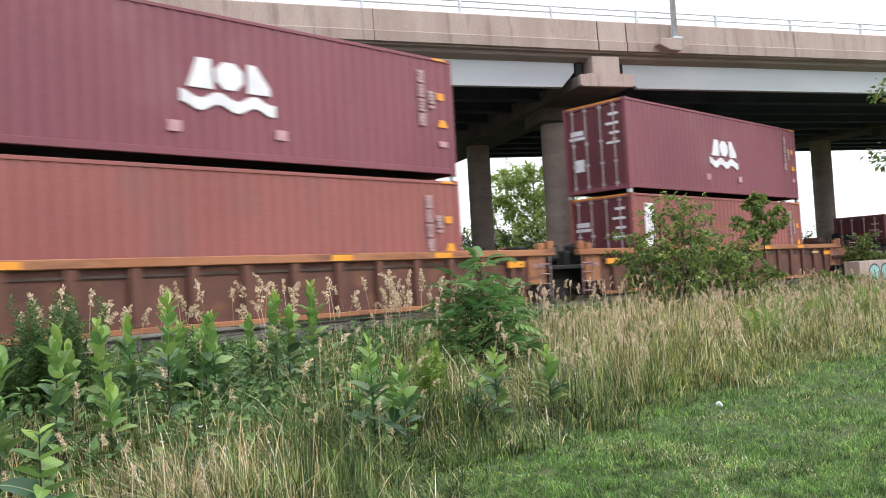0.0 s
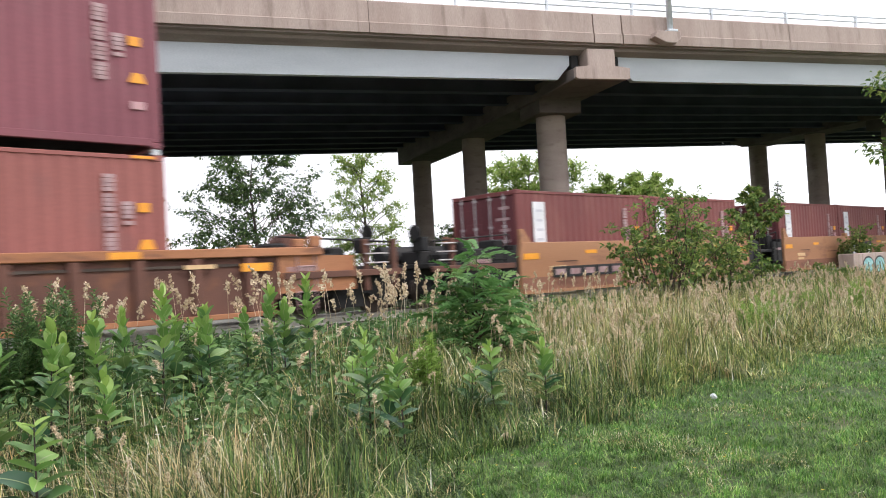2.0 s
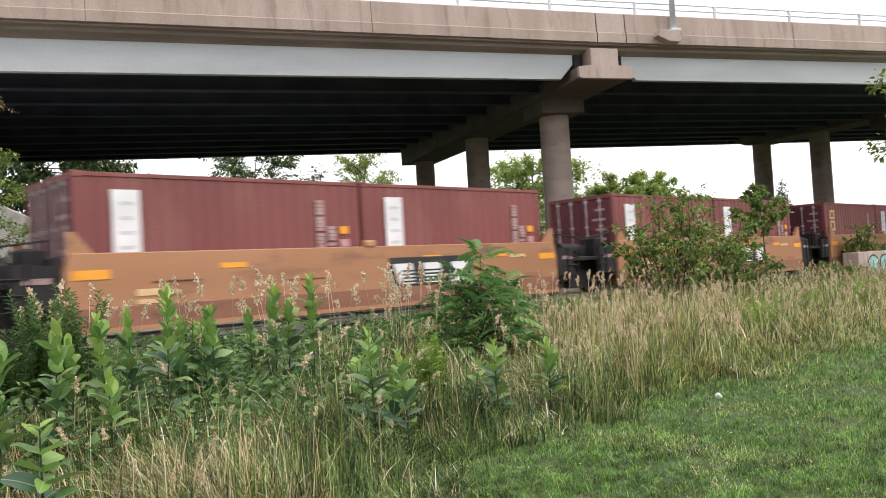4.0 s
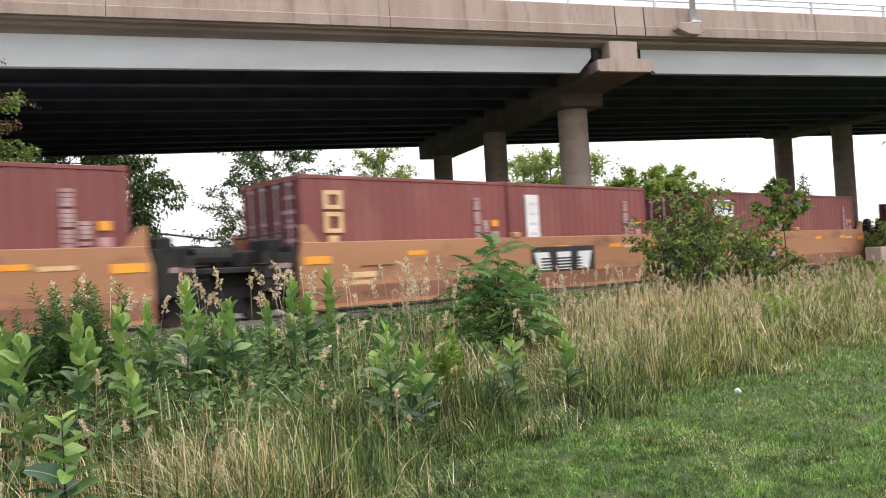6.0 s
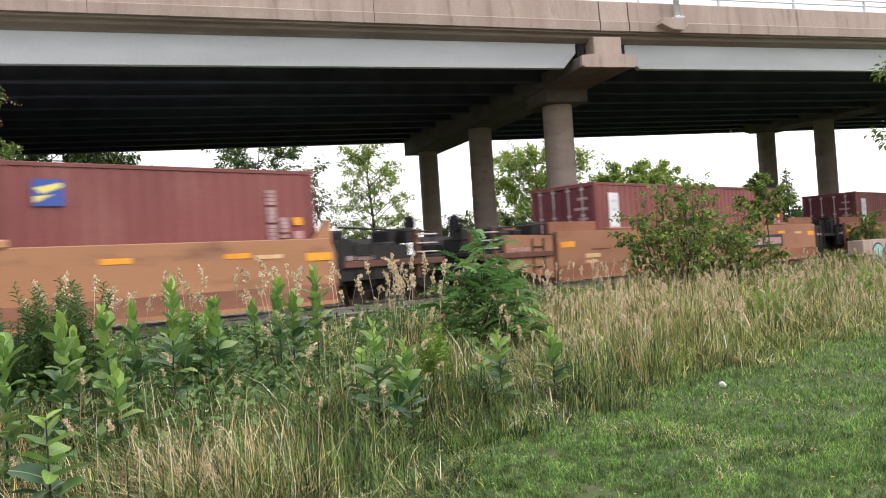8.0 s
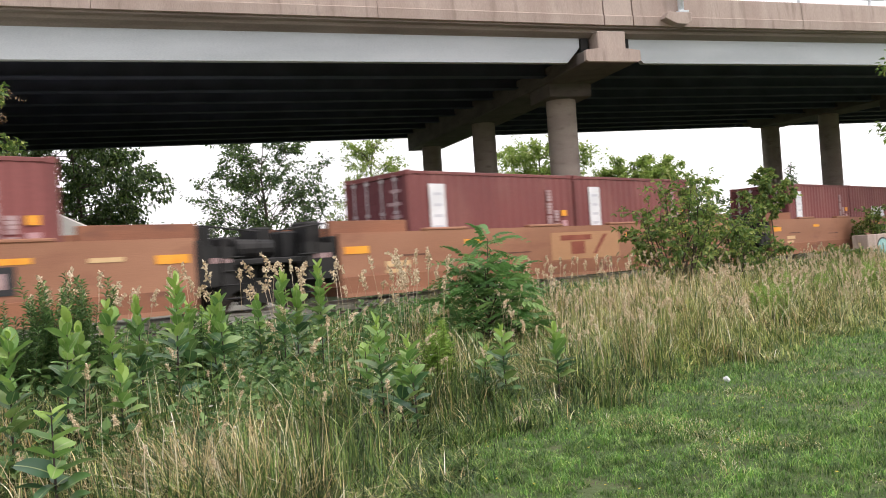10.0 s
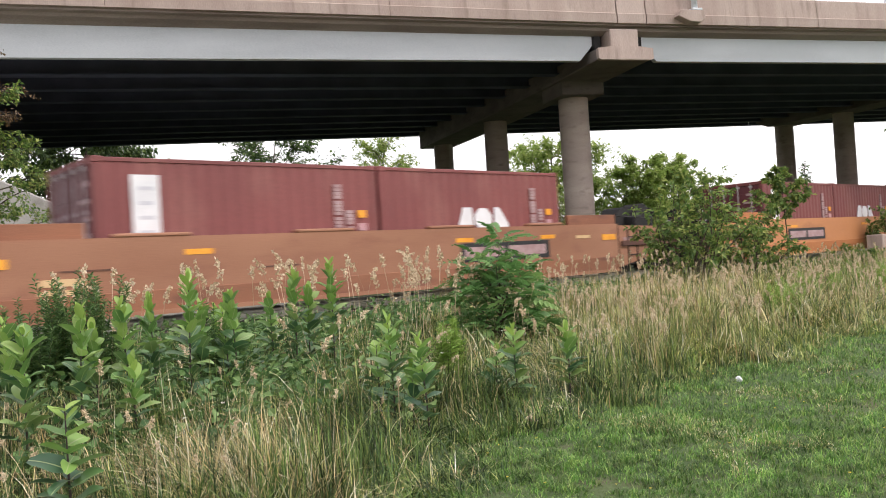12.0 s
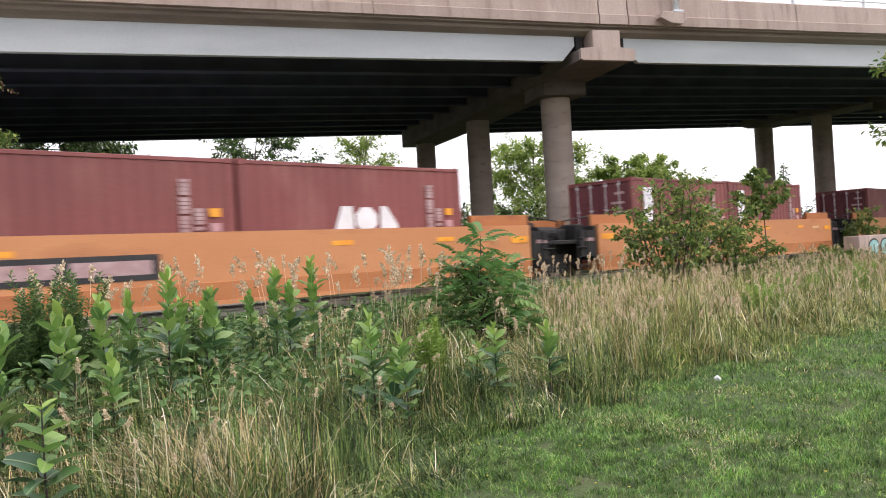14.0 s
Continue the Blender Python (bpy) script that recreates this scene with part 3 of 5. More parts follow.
    if style.get("badge"):
        # white emblem of plain shapes, over a wave band on the tall boxes
        x, z, k = style["badge"]
        t = 0.78 * k
        part("emblem", outline(bmesh.new(), [(x, z), (x + 0.3 * k, z + t), (x + 0.68 * k, z + t), (x + 0.74 * k, z)], y, y + 0.02), WHITE, thing, "white painted emblem shape")
        cx = x + 1.2 * k
        part("emblem", outline(bmesh.new(), [(cx + 0.43 * k * math.cos(a), z + t / 2 + t / 2 * math.sin(a)) for a in [(q + 0.5) * math.tau / 8 for q in range(8)]], y, y + 0.02), WHITE, thing, "white painted emblem shape")
        part("emblem", outline(bmesh.new(), [(x + 1.72 * k, z), (x + 1.74 * k, z + t), (x + 1.98 * k, z + t), (x + 2.4 * k, z + 0.2 * k), (x + 2.4 * k, z)], y, y + 0.02), WHITE, thing, "white painted emblem shape")
        if style.get("wave"):
            n = 26
            top = [(x - 0.14 + 2.05 * q / n, z - 0.12 + 0.07 * math.cos(q * math.tau * 2.6 / n)) for q in range(n + 1)]
            low = [(px, pz - 0.24) for px, pz in top]
            part("emblem_wave", outline(bmesh.new(), top + low[::-1], y, y + 0.02), WHITE, thing, "white painted wave band")
            for px in (x - 0.4, x + 1.9):
                decal("patch", [(px, px + 0.26, y, y + 0.02, 0.5, 0.71)], PINK, "faded pink patch")
            for px in (-h + 0.09, h - 0.09):
                for py in (-w + 0.08, w - 0.08):
                    part("stacking_lock", boxes((px - 0.07, px + 0.07, py - 0.06, py + 0.06, -0.11, 0.02), bevel=0.01), GALV, thing)
    if style.get("poster"):
        kind = style["poster"]
        if kind == "wide":
            decal("poster", [(-h + 0.62, -h + 1.86, y, y + 0.02, tall - 0.9, tall - 0.31)], WHITE, "white poster with a blue and yellow flash")
            part("poster_band", outline(bmesh.new(), [(-h + 0.66, tall - 0.36), (-h + 1.82, tall - 0.34), (-h + 1.82, tall - 0.37), (-h + 1.0, tall - 0.44)], y - 0.004, y), BLUE, thing)
            part("poster_flash", outline(bmesh.new(), [(-h + 1.0, tall - 0.47), (-h + 1.82, tall - 0.39), (-h + 1.82, tall - 0.6), (-h + 1.1, tall - 0.54)], y - 0.004, y), LEMON, thing)
            part("poster_band", outline(bmesh.new(), [(-h + 1.1, tall - 0.57), (-h + 1.82, tall - 0.63), (-h + 1.82, tall - 0.68), (-h + 1.0, tall - 0.64)], y - 0.004, y), BLUE, thing)
            for k in range(3):
                part("print", boxes((-h + 0.7, -h + 1.05 + 0.12 * k, y - 0.004, y, tall - 0.62 - 0.08 * k, tall - 0.57 - 0.08 * k)), PRINT, thing)
        else:
            decal("poster", [(-h + 0.58, -h + 1.08, y, y + 0.02, tall - 0.76, tall - 0.31)], BLUE, "small blue poster with a yellow swoosh")
            bm = outline(bmesh.new(), [(-h + 0.6, tall - 0.46), (-h + 1.04, tall - 0.36), (-h + 1.04, tall - 0.44), (-h + 0.72, tall - 0.56)], y - 0.004, y)
            part("poster_flash", bm, LEMON, thing)
            part("poster_flash", outline(bmesh.new(), [(-h + 0.6, tall - 0.6), (-h + 0.9, tall - 0.56), (-h + 0.6, tall - 0.71)], y - 0.004, y), LEMON, thing)
    if style.get("stacked"):
        x = -h + 0.55
        for z, q in ((tall - 0.34, 0.4), (tall - 0.8, 0.44)):
            bars = [(x, x + 0.48, y, y + 0.02, z - 0.09, z), (x, x + 0.48, y, y + 0.02, z - q, z - q + 0.09), (x, x + 0.11, y, y + 0.02, z - q + 0.09, z - 0.09), (x + 0.37, x + 0.48, y, y + 0.02, z - q + 0.09, z - 0.09)]
            part("emblem", boxes(*bars), CREAM, thing, "hollow cream emblem block")
        part("emblem", boxes((x + 0.08, x + 0.34, y, y + 0.02, tall - 2.1, tall - 1.3)), CREAM, thing, "cream emblem bar")
    return thing


def build_truck(parent, x):
    """A freight bogie: two wheelsets in cast side frames."""
    bm = bmesh.new()
    for sy in (-1, 1):
        y = sy * 0.98
        outline(bm, [(x - 1.15, 0.95), (x - 0.5, 1.25), (x + 0.5, 1.25), (x + 1.15, 0.95), (x + 1.15, 1.2), (x + 0.55, 1.45), (x - 0.55, 1.45), (x - 1.15, 1.2)], y - 0.1, y + 0.1)
        outline(bm, [(x - 0.5, 0.95), (x + 0.5, 0.95), (x + 0.4, 1.3), (x - 0.4, 1.3)], y - 0.09, y + 0.09)
    box(bm, x - 0.2, x + 0.2, -1.05, 1.05, 1.1, 1.4)
    truck = part("bogie", bm, BLACK_STEEL, parent, "black cast steel bogie")
    for dx in (-0.89, 0.89):
        bm = bmesh.new()
        for sy in (-1, 1):
            rod(bm, (x + dx, sy * 0.68, RAIL_Z + 0.42), (x + dx, sy * 0.82, RAIL_Z + 0.42), 0.42, sides=24)
        rod(bm, (x + dx, -0.8, RAIL_Z + 0.42), (x + dx, 0.8, RAIL_Z + 0.42), 0.08)
        part("wheelset", bm, WHEEL_STEEL, truck)
    return truck


def build_well_car(well, pitch, colour, sill, label, style, ends, plate="worn"):
    """One unit of a well car, centred on x 0; its heights are those of the world. ends: the kinds of its two ends."""
    car = tagged(new("well_car"), label, "rail car", "cars of the train")
    h, e = well / 2, pitch / 2
    TOP, LOW = 2.27, 0.94
    for sy in (-1, 1):
        y0, y1 = sy * 1.36, sy * 1.5
        a, b = min(y0, y1), max(y0, y1)
        if style == "ribbed":
            bm = boxes((-h, h, min(sy * 1.3, sy * 1.4), max(sy * 1.3, sy * 1.4), LOW, TOP - 0.12))
            side = part("side_wall", bm, colour, car, "rusty ribbed side wall")
            part("top_sill", boxes((-h - 1.15, h + 1.15, a - 0.02, b + 0.02, TOP - 0.17, TOP), bevel=0.015), sill, side, "orange-rust top sill")
            for q in (-1, 1):
                for xa in (0.62, 1.0):
                    part("stop_block", boxes((q * (h + xa) - 0.13, q * (h + xa) + 0.13, a, b, TOP, TOP + 0.17 + 0.06 * (xa > 0.8)), bevel=0.02), sill, side, "rusty orange stop block")
            part("bottom_sill", boxes((-h, h, a, b, LOW, LOW + 0.1), bevel=0.01), sill, side)
            rib = finish("rib", boxes((-0.1, 0.1, min(sy * 1.4, sy * 1.5), max(sy * 1.4, sy * 1.5), LOW + 0.1, TOP - 0.17), bevel=0.02), colour)
            n = int(well / 1.05)
            for k in range(n):
                hang("rib", rib, side, m=pose(-h + 0.55 + k * (well - 1.1) / (n - 1), 0, 0))
            part("conduit", boxes((-h, h, min(sy * 1.4, sy * 1.43), max(sy * 1.4, sy * 1.43), TOP - 0.34, TOP - 0.29)), WHEEL_STEEL, side)
        else:
            bm = bmesh.new()
            cut = 0.0 if style == "long" else 0.35
            outline(bm, [(-h, LOW + 0.04), (-h + 0.06, LOW), (h - 0.06, LOW), (h, LOW + 0.04), (h, TOP - cut), (h - 0.1, TOP), (-h + 0.1, TOP), (-h, TOP - cut)], a, b)
            bmesh.ops.bevel(bm, geom=list(bm.edges), offset=0.015, segments=1, affect="EDGES")
            side = part("side_wall", bm, colour, car)
            part("lower_panel", boxes((-h + 0.03, h - 0.03, min(sy * 1.49, sy * 1.52), max(sy * 1.49, sy * 1.52), LOW + 0.04, LOW + 0.4), bevel=0.008), {TAN_CAR: TAN_LOW, WORN_CAR: WORN_LOW, ORANGE_CAR: ORANGE_LOW}[colour], side, "grimy lower wall panel")
            part("bottom_flange", boxes((-h + 0.05, h - 0.05, a - 0.05, b + 0.05, LOW - 0.03, LOW + 0.05)), colour, side)
            if style == "short":
                for q in (-1, 1):
                    part("gusset", outline(bmesh.new(), [(q * (h - 0.5), TOP - 0.01), (q * (h - 0.08), TOP - 0.01), (q * (h - 0.08), TOP + 0.36), (q * (h - 0.2), TOP + 0.36)], a + 0.02, b - 0.02), colour, side, "tan end gusset")
                part("guide_block", boxes((-0.14, 0.14, a - 0.04, b, TOP - 0.02, TOP + 0.13), bevel=0.03), CREAM_FIELD, side, "pale guide block between the boxes")
            if style == "long":
                for q in (-1, 1):
                    xa, xb = sorted((q * 6.3, q * (h + 0.12)))
                    part("guide_wall", boxes((xa, xb, min(sy * 1.24, sy * 1.34), max(sy * 1.24, sy * 1.34), TOP - 0.3, TOP + 0.27), bevel=0.01), {WORN_CAR: WORN_LOW, ORANGE_CAR: ORANGE_LOW}[colour], side, "raised guide wall beside the box end")
    for x in (-h + 0.6, -h / 2, 0, h / 2, h - 0.6):
        part("floor_beam", boxes((x - 0.15, x + 0.15, -1.36, 1.36, LOW - 0.02, LOW + 0.18)), colour, car)
    # ends: bulkhead, sloped frame and platform over the bogies
    for sx in (-1, 1):
        coupled = ends[0 if sx < 0 else 1] == "coupler"
        e = pitch / 2 + (1.6 if coupled else 0.0)
        x0, x1 = sorted((sx * h, sx * (h + 0.16)))
        body = part("bulkhead", boxes((x0, x1, -1.42, 1.42, LOW + 0.3, TOP - 0.05), bevel=0.02), BLACK_STEEL if style != "ribbed" else colour, car)
        x0, x1 = sorted((sx * (h + 0.1), sx * (e + 0.05)))
        deck = part("end_platform", boxes((x0, x1, -1.38, 1.38, 1.72, 1.84), (x0, x1, -0.4, 0.4, 1.35, 1.72), bevel=0.02), BLACK_STEEL, car, "black steel end platform")
        xm = sx * (h + 0.75)
        for sy in (-1, 1):
            bm = bmesh.new()
            for q in range(4):
                z = 1.1 + 0.26 * q
                rod(bm, (xm - 0.22, sy * 1.46, z), (xm + 0.22, sy * 1.46, z), 0.016, sides=6)
            for dx in (-0.22, 0.22):
                rod(bm, (xm + dx, sy * 1.46, 1.0), (xm + dx, sy * 1.46, 2.1), 0.018, sides=6)
            part("ladder", bm, PALE if style == "ribbed" else BLACK_STEEL, deck)
        for sy in (-1, 1):
            a, b = sorted((sy * 1.3, sy * 1.44))
            sa, sb = sorted((sx * (h + 0.12), sx * (h + (2.0 if coupled else 0.8))))
            plate_low, plate_high = (1.02, 2.24) if style == "long" and coupled else (1.35, 2.14)
            part("end_plate", outline(bmesh.new(), [(sa, plate_low if sx > 0 else 1.35), (sb, 1.35 if sx > 0 else plate_low), (sb, plate_high - 0.06), (sa, plate_high - 0.02)], a, b), sill if style == "ribbed" else colour if style == "long" and coupled else BLACK_STEEL, deck)
            part("stencil", boxes(*[(sa + 0.2 + 0.15 * k, sa + 0.31 + 0.15 * k, sy * 1.445 - 0.008, sy * 1.445 + 0.008, 1.78, 1.88) for k in range(5 if coupled else 3)]), PALE, deck, "pale stencilled marks")
            xa, xb = sorted((sx * (h - 0.75), sx * (h - 0.12)))
            part("reflector", boxes((xa, xb, sy * 1.505 - 0.008, sy * 1.505 + 0.008, 1.82, 1.98)), YELLOW, car, "yellow reflective panel")
        # brake gear and rails on the platform
        rng = random.Random(int(pitch * 100) + sx)
        for k in range(6 if coupled else 3):
            xa = sx * (h + 0.35 + 0.42 * k)
            za = 1.84 + rng.uniform(0.25, 0.75)
            part("gear_box", boxes((xa - 0.2, xa + 0.2, -1.1 + 0.3 * (k % 3), -0.5 + 0.35 * (k % 3), 1.83, za), bevel=0.04), BLACK_STEEL, deck)
        part("air_tank", rod(bmesh.new(), (sx * (h + 0.3), 0.7, 2.1), (sx * (e - 0.1), 0.7, 2.1), 0.24, sides=14), BLACK_STEEL, deck)
        bm = bmesh.new()
        for a, b in (((h + 0.2, 1.84), (h + 0.2, 2.5)), ((h + 0.2, 2.5), (e - 0.15, 2.36)), ((e - 0.15, 2.36), (e - 0.15, 1.84))):
            rod(bm, (sx * a[0], -1.3, a[1]), (sx * b[0], -1.3, b[1]), 0.022, sides=6)
        part("handrail", bm, BLACK_STEEL, deck)
        part("centre_sill", boxes((min(sx * (h + 0.1), sx * e), max(sx * (h + 0.1), sx * e), -0.95, 0.95, 1.2, 1.73), bevel=0.03), BLACK_STEEL, deck)
        if coupled:
            xa, xb = sorted((sx * (h + 0.2), sx * (e + 0.02)))
            part("platform_sill", boxes((xa, xb, -1.5, -1.4, 1.62, 1.76), bevel=0.01), RUST_BROWN, deck)
            part("platform_sill", boxes((xa, xb, 1.4, 1.5, 1.62, 1.76), bevel=0.01), RUST_BROWN, deck)
            for q in (2.35, 3.15):
                if h + q < e:
                    part("grab_post", boxes((sx * (h + q) - 0.06, sx * (h + q) + 0.06, -1.44, -1.32, 1.3, 2.42), bevel=0.01), RUST_BROWN, deck, "rusty upright grab post")
            for q in range(3):
                part("rung", rod(bmesh.new(), (sx * (h + 2.3), -1.47, 1.9 + 0.2 * q), (sx * (h + 2.9), -1.47, 1.9 + 0.2 * q), 0.018, sides=6), LOCK_STEEL, deck, "weathered steel rung")
            if style != "short" and sx > 0:
                for q, wide, top in ((1.35, 0.42, 2.8), (2.4, 0.5, 2.92)) if style == "long" else ((0.9, 0.3, 2.6),):
                    arch = [(sx * (h + q) + wide * math.cos(math.pi * k / 8), 2.1 + (top - 2.1) * math.sin(math.pi * k / 8)) for k in range(9)]
                    hood = outline(bmesh.new(), [(sx * (h + q) + wide, 1.8)] + arch + [(sx * (h + q) - wide, 1.8)], -0.75, -0.1)
                    part("gear_hood", hood, BLACK_STEEL if style == "long" else RUST_BROWN, deck, "rounded gear hood on the end platform")
            bm = bmesh.new()
            rod(bm, (sx * (e - 0.8), 0, 1.55), (sx * (e + 0.5), 0, 1.55), 0.14, sides=8)
            box(bm, sx * (e + 0.42) - 0.2, sx * (e + 0.42) + 0.2, -0.2, 0.2, 1.38, 1.72, 0.05)
            part("coupler", bm, WHEEL_STEEL, car)
            bm = bmesh.new()
            rod(bm, (sx * (e - 0.35), -0.6, 1.84), (sx * (e - 0.35), -0.6, 2.75), 0.035)
            rod(bm, (sx * (e - 0.25), -0.6, 2.6), (sx * (e - 0.21), -0.6, 2.6), 0.2, sides=20)
            box(bm, sx * (e - 0.4) - 0.12, sx * (e - 0.4) + 0.12, -0.8, -0.4, 2.15, 2.5, 0.02)
            part("hand_brake", bm, BLACK_STEEL, car, "dark hand brake wheel on its stand")
            build_truck(car, sx * (e - 1.2))
        else:
            part("brake_cylinder", rod(bmesh.new(), (sx * e - 0.45, -0.8, 2.05), (sx * e + 0.35, -0.8, 2.05), 0.2, 0.17, 12), BLACK_STEEL, car)
            part("valve_box", boxes((sx * e - 0.2, sx * e + 0.3, 0.2, 0.9, 1.84, 2.35), bevel=0.04), BLACK_STEEL, car)
            if sx > 0:
                build_truck(car, e)
    # reflectors and emblem panel on the near side
    y = -1.508
    for q in (-0.28, 0.12, 0.3):
        part("reflector", boxes((q * well, q * well + 0.55, y - (0.02 if style == "ribbed" else 0), y + 0.01, TOP - 0.15 if style == "ribbed" else 1.93, TOP - 0.03 if style == "ribbed" else 2.03)), YELLOW, car, "yellow reflective strip")
    if plate == "end":
        for k in range(5):
            xa = -5.1 + 0.66 * k
            part("stencil_panel", boxes((xa, xa + 0.62, y - 0.034, y + 0.01, 1.3, 1.6)), BLACK, car, "black panel with pale worn stencils")
            part("stencil", boxes((xa + 0.1, xa + 0.52, y - 0.04, y - 0.03, 1.37, 1.53)), PALE, car, "pale worn stencil band")
    elif style == "short":
        x = 0.5
        part("emblem_panel", boxes((x, x + 2.6, y - 0.004, y + 0.01, 1.24, 2.0)), BLACK, car, "black panel with pale emblem shapes")
        for k in range(3):
            xx = x + 0.18 + 0.78 * k
            lean = 0.12 * (k - 1)
            part("emblem", outline(bmesh.new(), [(xx + 0.08, 1.4), (xx + 0.56, 1.4), (xx + 0.6 + lean, 1.86), (xx + 0.04 + lean, 1.86)], y - 0.012, y), WHITE, car, "plain white emblem block")
        for k in range(4):
            part("emblem_bar", boxes((x + 0.35, x + 2.0, y - 0.016, y - 0.004, 1.43 + 0.08 * k, 1.47 + 0.08 * k)), BLACK, car)
    elif style == "long":
        x = {"middle": None, "worn": 2.13, "orange": -4.88}[plate]
        if x is None:
            part("repainted_field", boxes((-1.45, 1.6, y - 0.002, y + 0.01, 1.36, 2.1)), CREAM_FIELD, car, "paler tan repainted field")
            part("emblem", boxes((-1.05, 0.3, y - 0.008, y + 0.01, 1.88, 2.02)), RED_EMBLEM, car, "faded dark red emblem bar")
            part("emblem", boxes((-0.62, -0.02, y - 0.007, y + 0.01, 1.5, 1.84)), RED_EMBLEM, car, "faded dark red emblem block")
            part("emblem", outline(bmesh.new(), [(0.34, 1.48), (0.5, 1.48), (1.05, 2.02), (0.86, 2.02)], y - 0.008, y + 0.01), RED_EMBLEM, car, "faded dark red slanting emblem bar")
        else:
            part("stencil_panel", boxes((x, x + 3.15, y - 0.004, y + 0.01, 1.45, 1.9)), BLACK, car, "black panel with pale worn stencils")
            part("stencil", boxes((x + 0.12, x + 1.45, y - 0.01, y, 1.55, 1.8)), PALE, car, "pale worn stencil band")
            part("stencil", boxes((x + 1.62, x + 3.0, y - 0.01, y, 1.55, 1.8)), PALE, car, "pale worn stencil band")
        for q in (-5.2, -1.6, 1.9, 5.2) if colour is WORN_CAR else ():
            part("end_cap", boxes((q - 0.7, q + 0.7, -1.52, -1.34, TOP, TOP + 0.07), bevel=0.02), colour, car)
    for xa, xb, za, zb in ((-h + 1.2, -h + 1.9, 1.5, 1.62), (-h + 1.2, -h + 1.75, 1.36, 1.44), (h - 1.9, h - 1.3, 1.9, 1.98)):
        part("data_stencil", boxes((xa, xb, y - 0.004, y + 0.01, za, zb)), CREAM, car)
    for k in range(2 if style != "ribbed" else 0):
        xa = -h + 1.5 + k * well / 4.6
        part("scrape", boxes((xa, xa + 0.9, y - 0.001, y + 0.01, 1.72 - 0.1 * (k % 2), 1.75 - 0.1 * (k % 2))), RUST_BROWN, car, "dark rusty scrape")
    return car


LOADS = [
    # centre, car kind, left box style, right box style
    (7.92, "brown", {"badge": (-0.9, 1.38, 0.75), "wave": 1}, {}),
    (27.58, "brown", {"badge": (-0.9, 1.38, 0.75), "wave": 1}, {"strip": 0.66}),
    (49.45, "tan", {"strip": 0.66}, {"strip": 0.66}),
    (65.2, "tan", {"strip": 0.66}, {"strip": 0.66}),
    (80.8, "tan", {"strip": 0.66}, {"strip": 0.66}),
    (96.5, "tan", {"stacked": 1}, {"strip": 0.66}),
    (112.15, "tan", {"poster": "wide", "codes": 1}, {"poster": "small"}),
    (134.1, "worn", {"strip": 0.66}, {}),
    (153.9, "worn", {"strip": 0.66}, {"strip": 0.66}),
    (173.55, "worn", {"strip": 0.66}, {"badge": (-0.75, 1.08, 0.74)}),
    (197.3, "orange", {"strip": 0.66}, {"badge": (-0.8, 1.08, 0.74)}),
    (216.9, "orange", {"strip": 0.66}, {"strip": 0.66}),
    (236.6, "orange", {"badge": (-0.8, 1.08, 0.74)}, {"strip": 0.66}),
]
KINDS = {
    "brown": (16.3, 19.66, RUST_BROWN, RUST_ORANGE, "rusty brown well car with ribbed sides", "ribbed"),
    "tan": (12.75, 15.68, TAN_CAR, TAN_CAR, "weathered tan well car with smooth sides", "short"),
    "worn": (16.6, 19.75, WORN_CAR, WORN_CAR, "faded rust-tan well car with smooth sides", "long"),
    "orange": (16.6, 19.7, ORANGE_CAR, ORANGE_CAR, "bright orange well car with smooth sides", "long"),
}
FLOOR_Z = 1.12


def build_train():
    for k, (x, kind, left, right) in enumerate(LOADS):
        first = k == 0 or LOADS[k - 1][1] != kind
        last = k == len(LOADS) - 1 or LOADS[k + 1][1] != kind
        car = build_well_car(*KINDS[kind], ("coupler" if first else "joint", "coupler" if last else "joint"), "orange" if kind == "orange" else "middle" if k == 8 else "end" if k in (2, 6) else "worn")
        TRAIN.append((car, x, 0.0))
        if kind == "brown":
            TRAIN.append((build_container(12.192, 2.896, BRICK_RED, "brick-red long shipping container in a well car", right), x, FLOOR_Z))
            TRAIN.append((build_container(12.192, 2.896, MAROON, "maroon long shipping container stacked on another", left), x - 0.05, FLOOR_Z + 2.896 + 0.11))
        else:
            TRAIN.append((build_container(6.058, 2.591, DEEP_RED, "dark red short shipping container with white markings", left), x - 3.07, FLOOR_Z))
            TRAIN.append((build_container(6.058, 2.591, DEEP_RED, "dark red short shipping container with white markings", right), x + 3.07, FLOOR_Z))
    for thing, x, z in TRAIN:
        thing.matrix_basis = pose(x, TRACK_Y, z)


build_train()


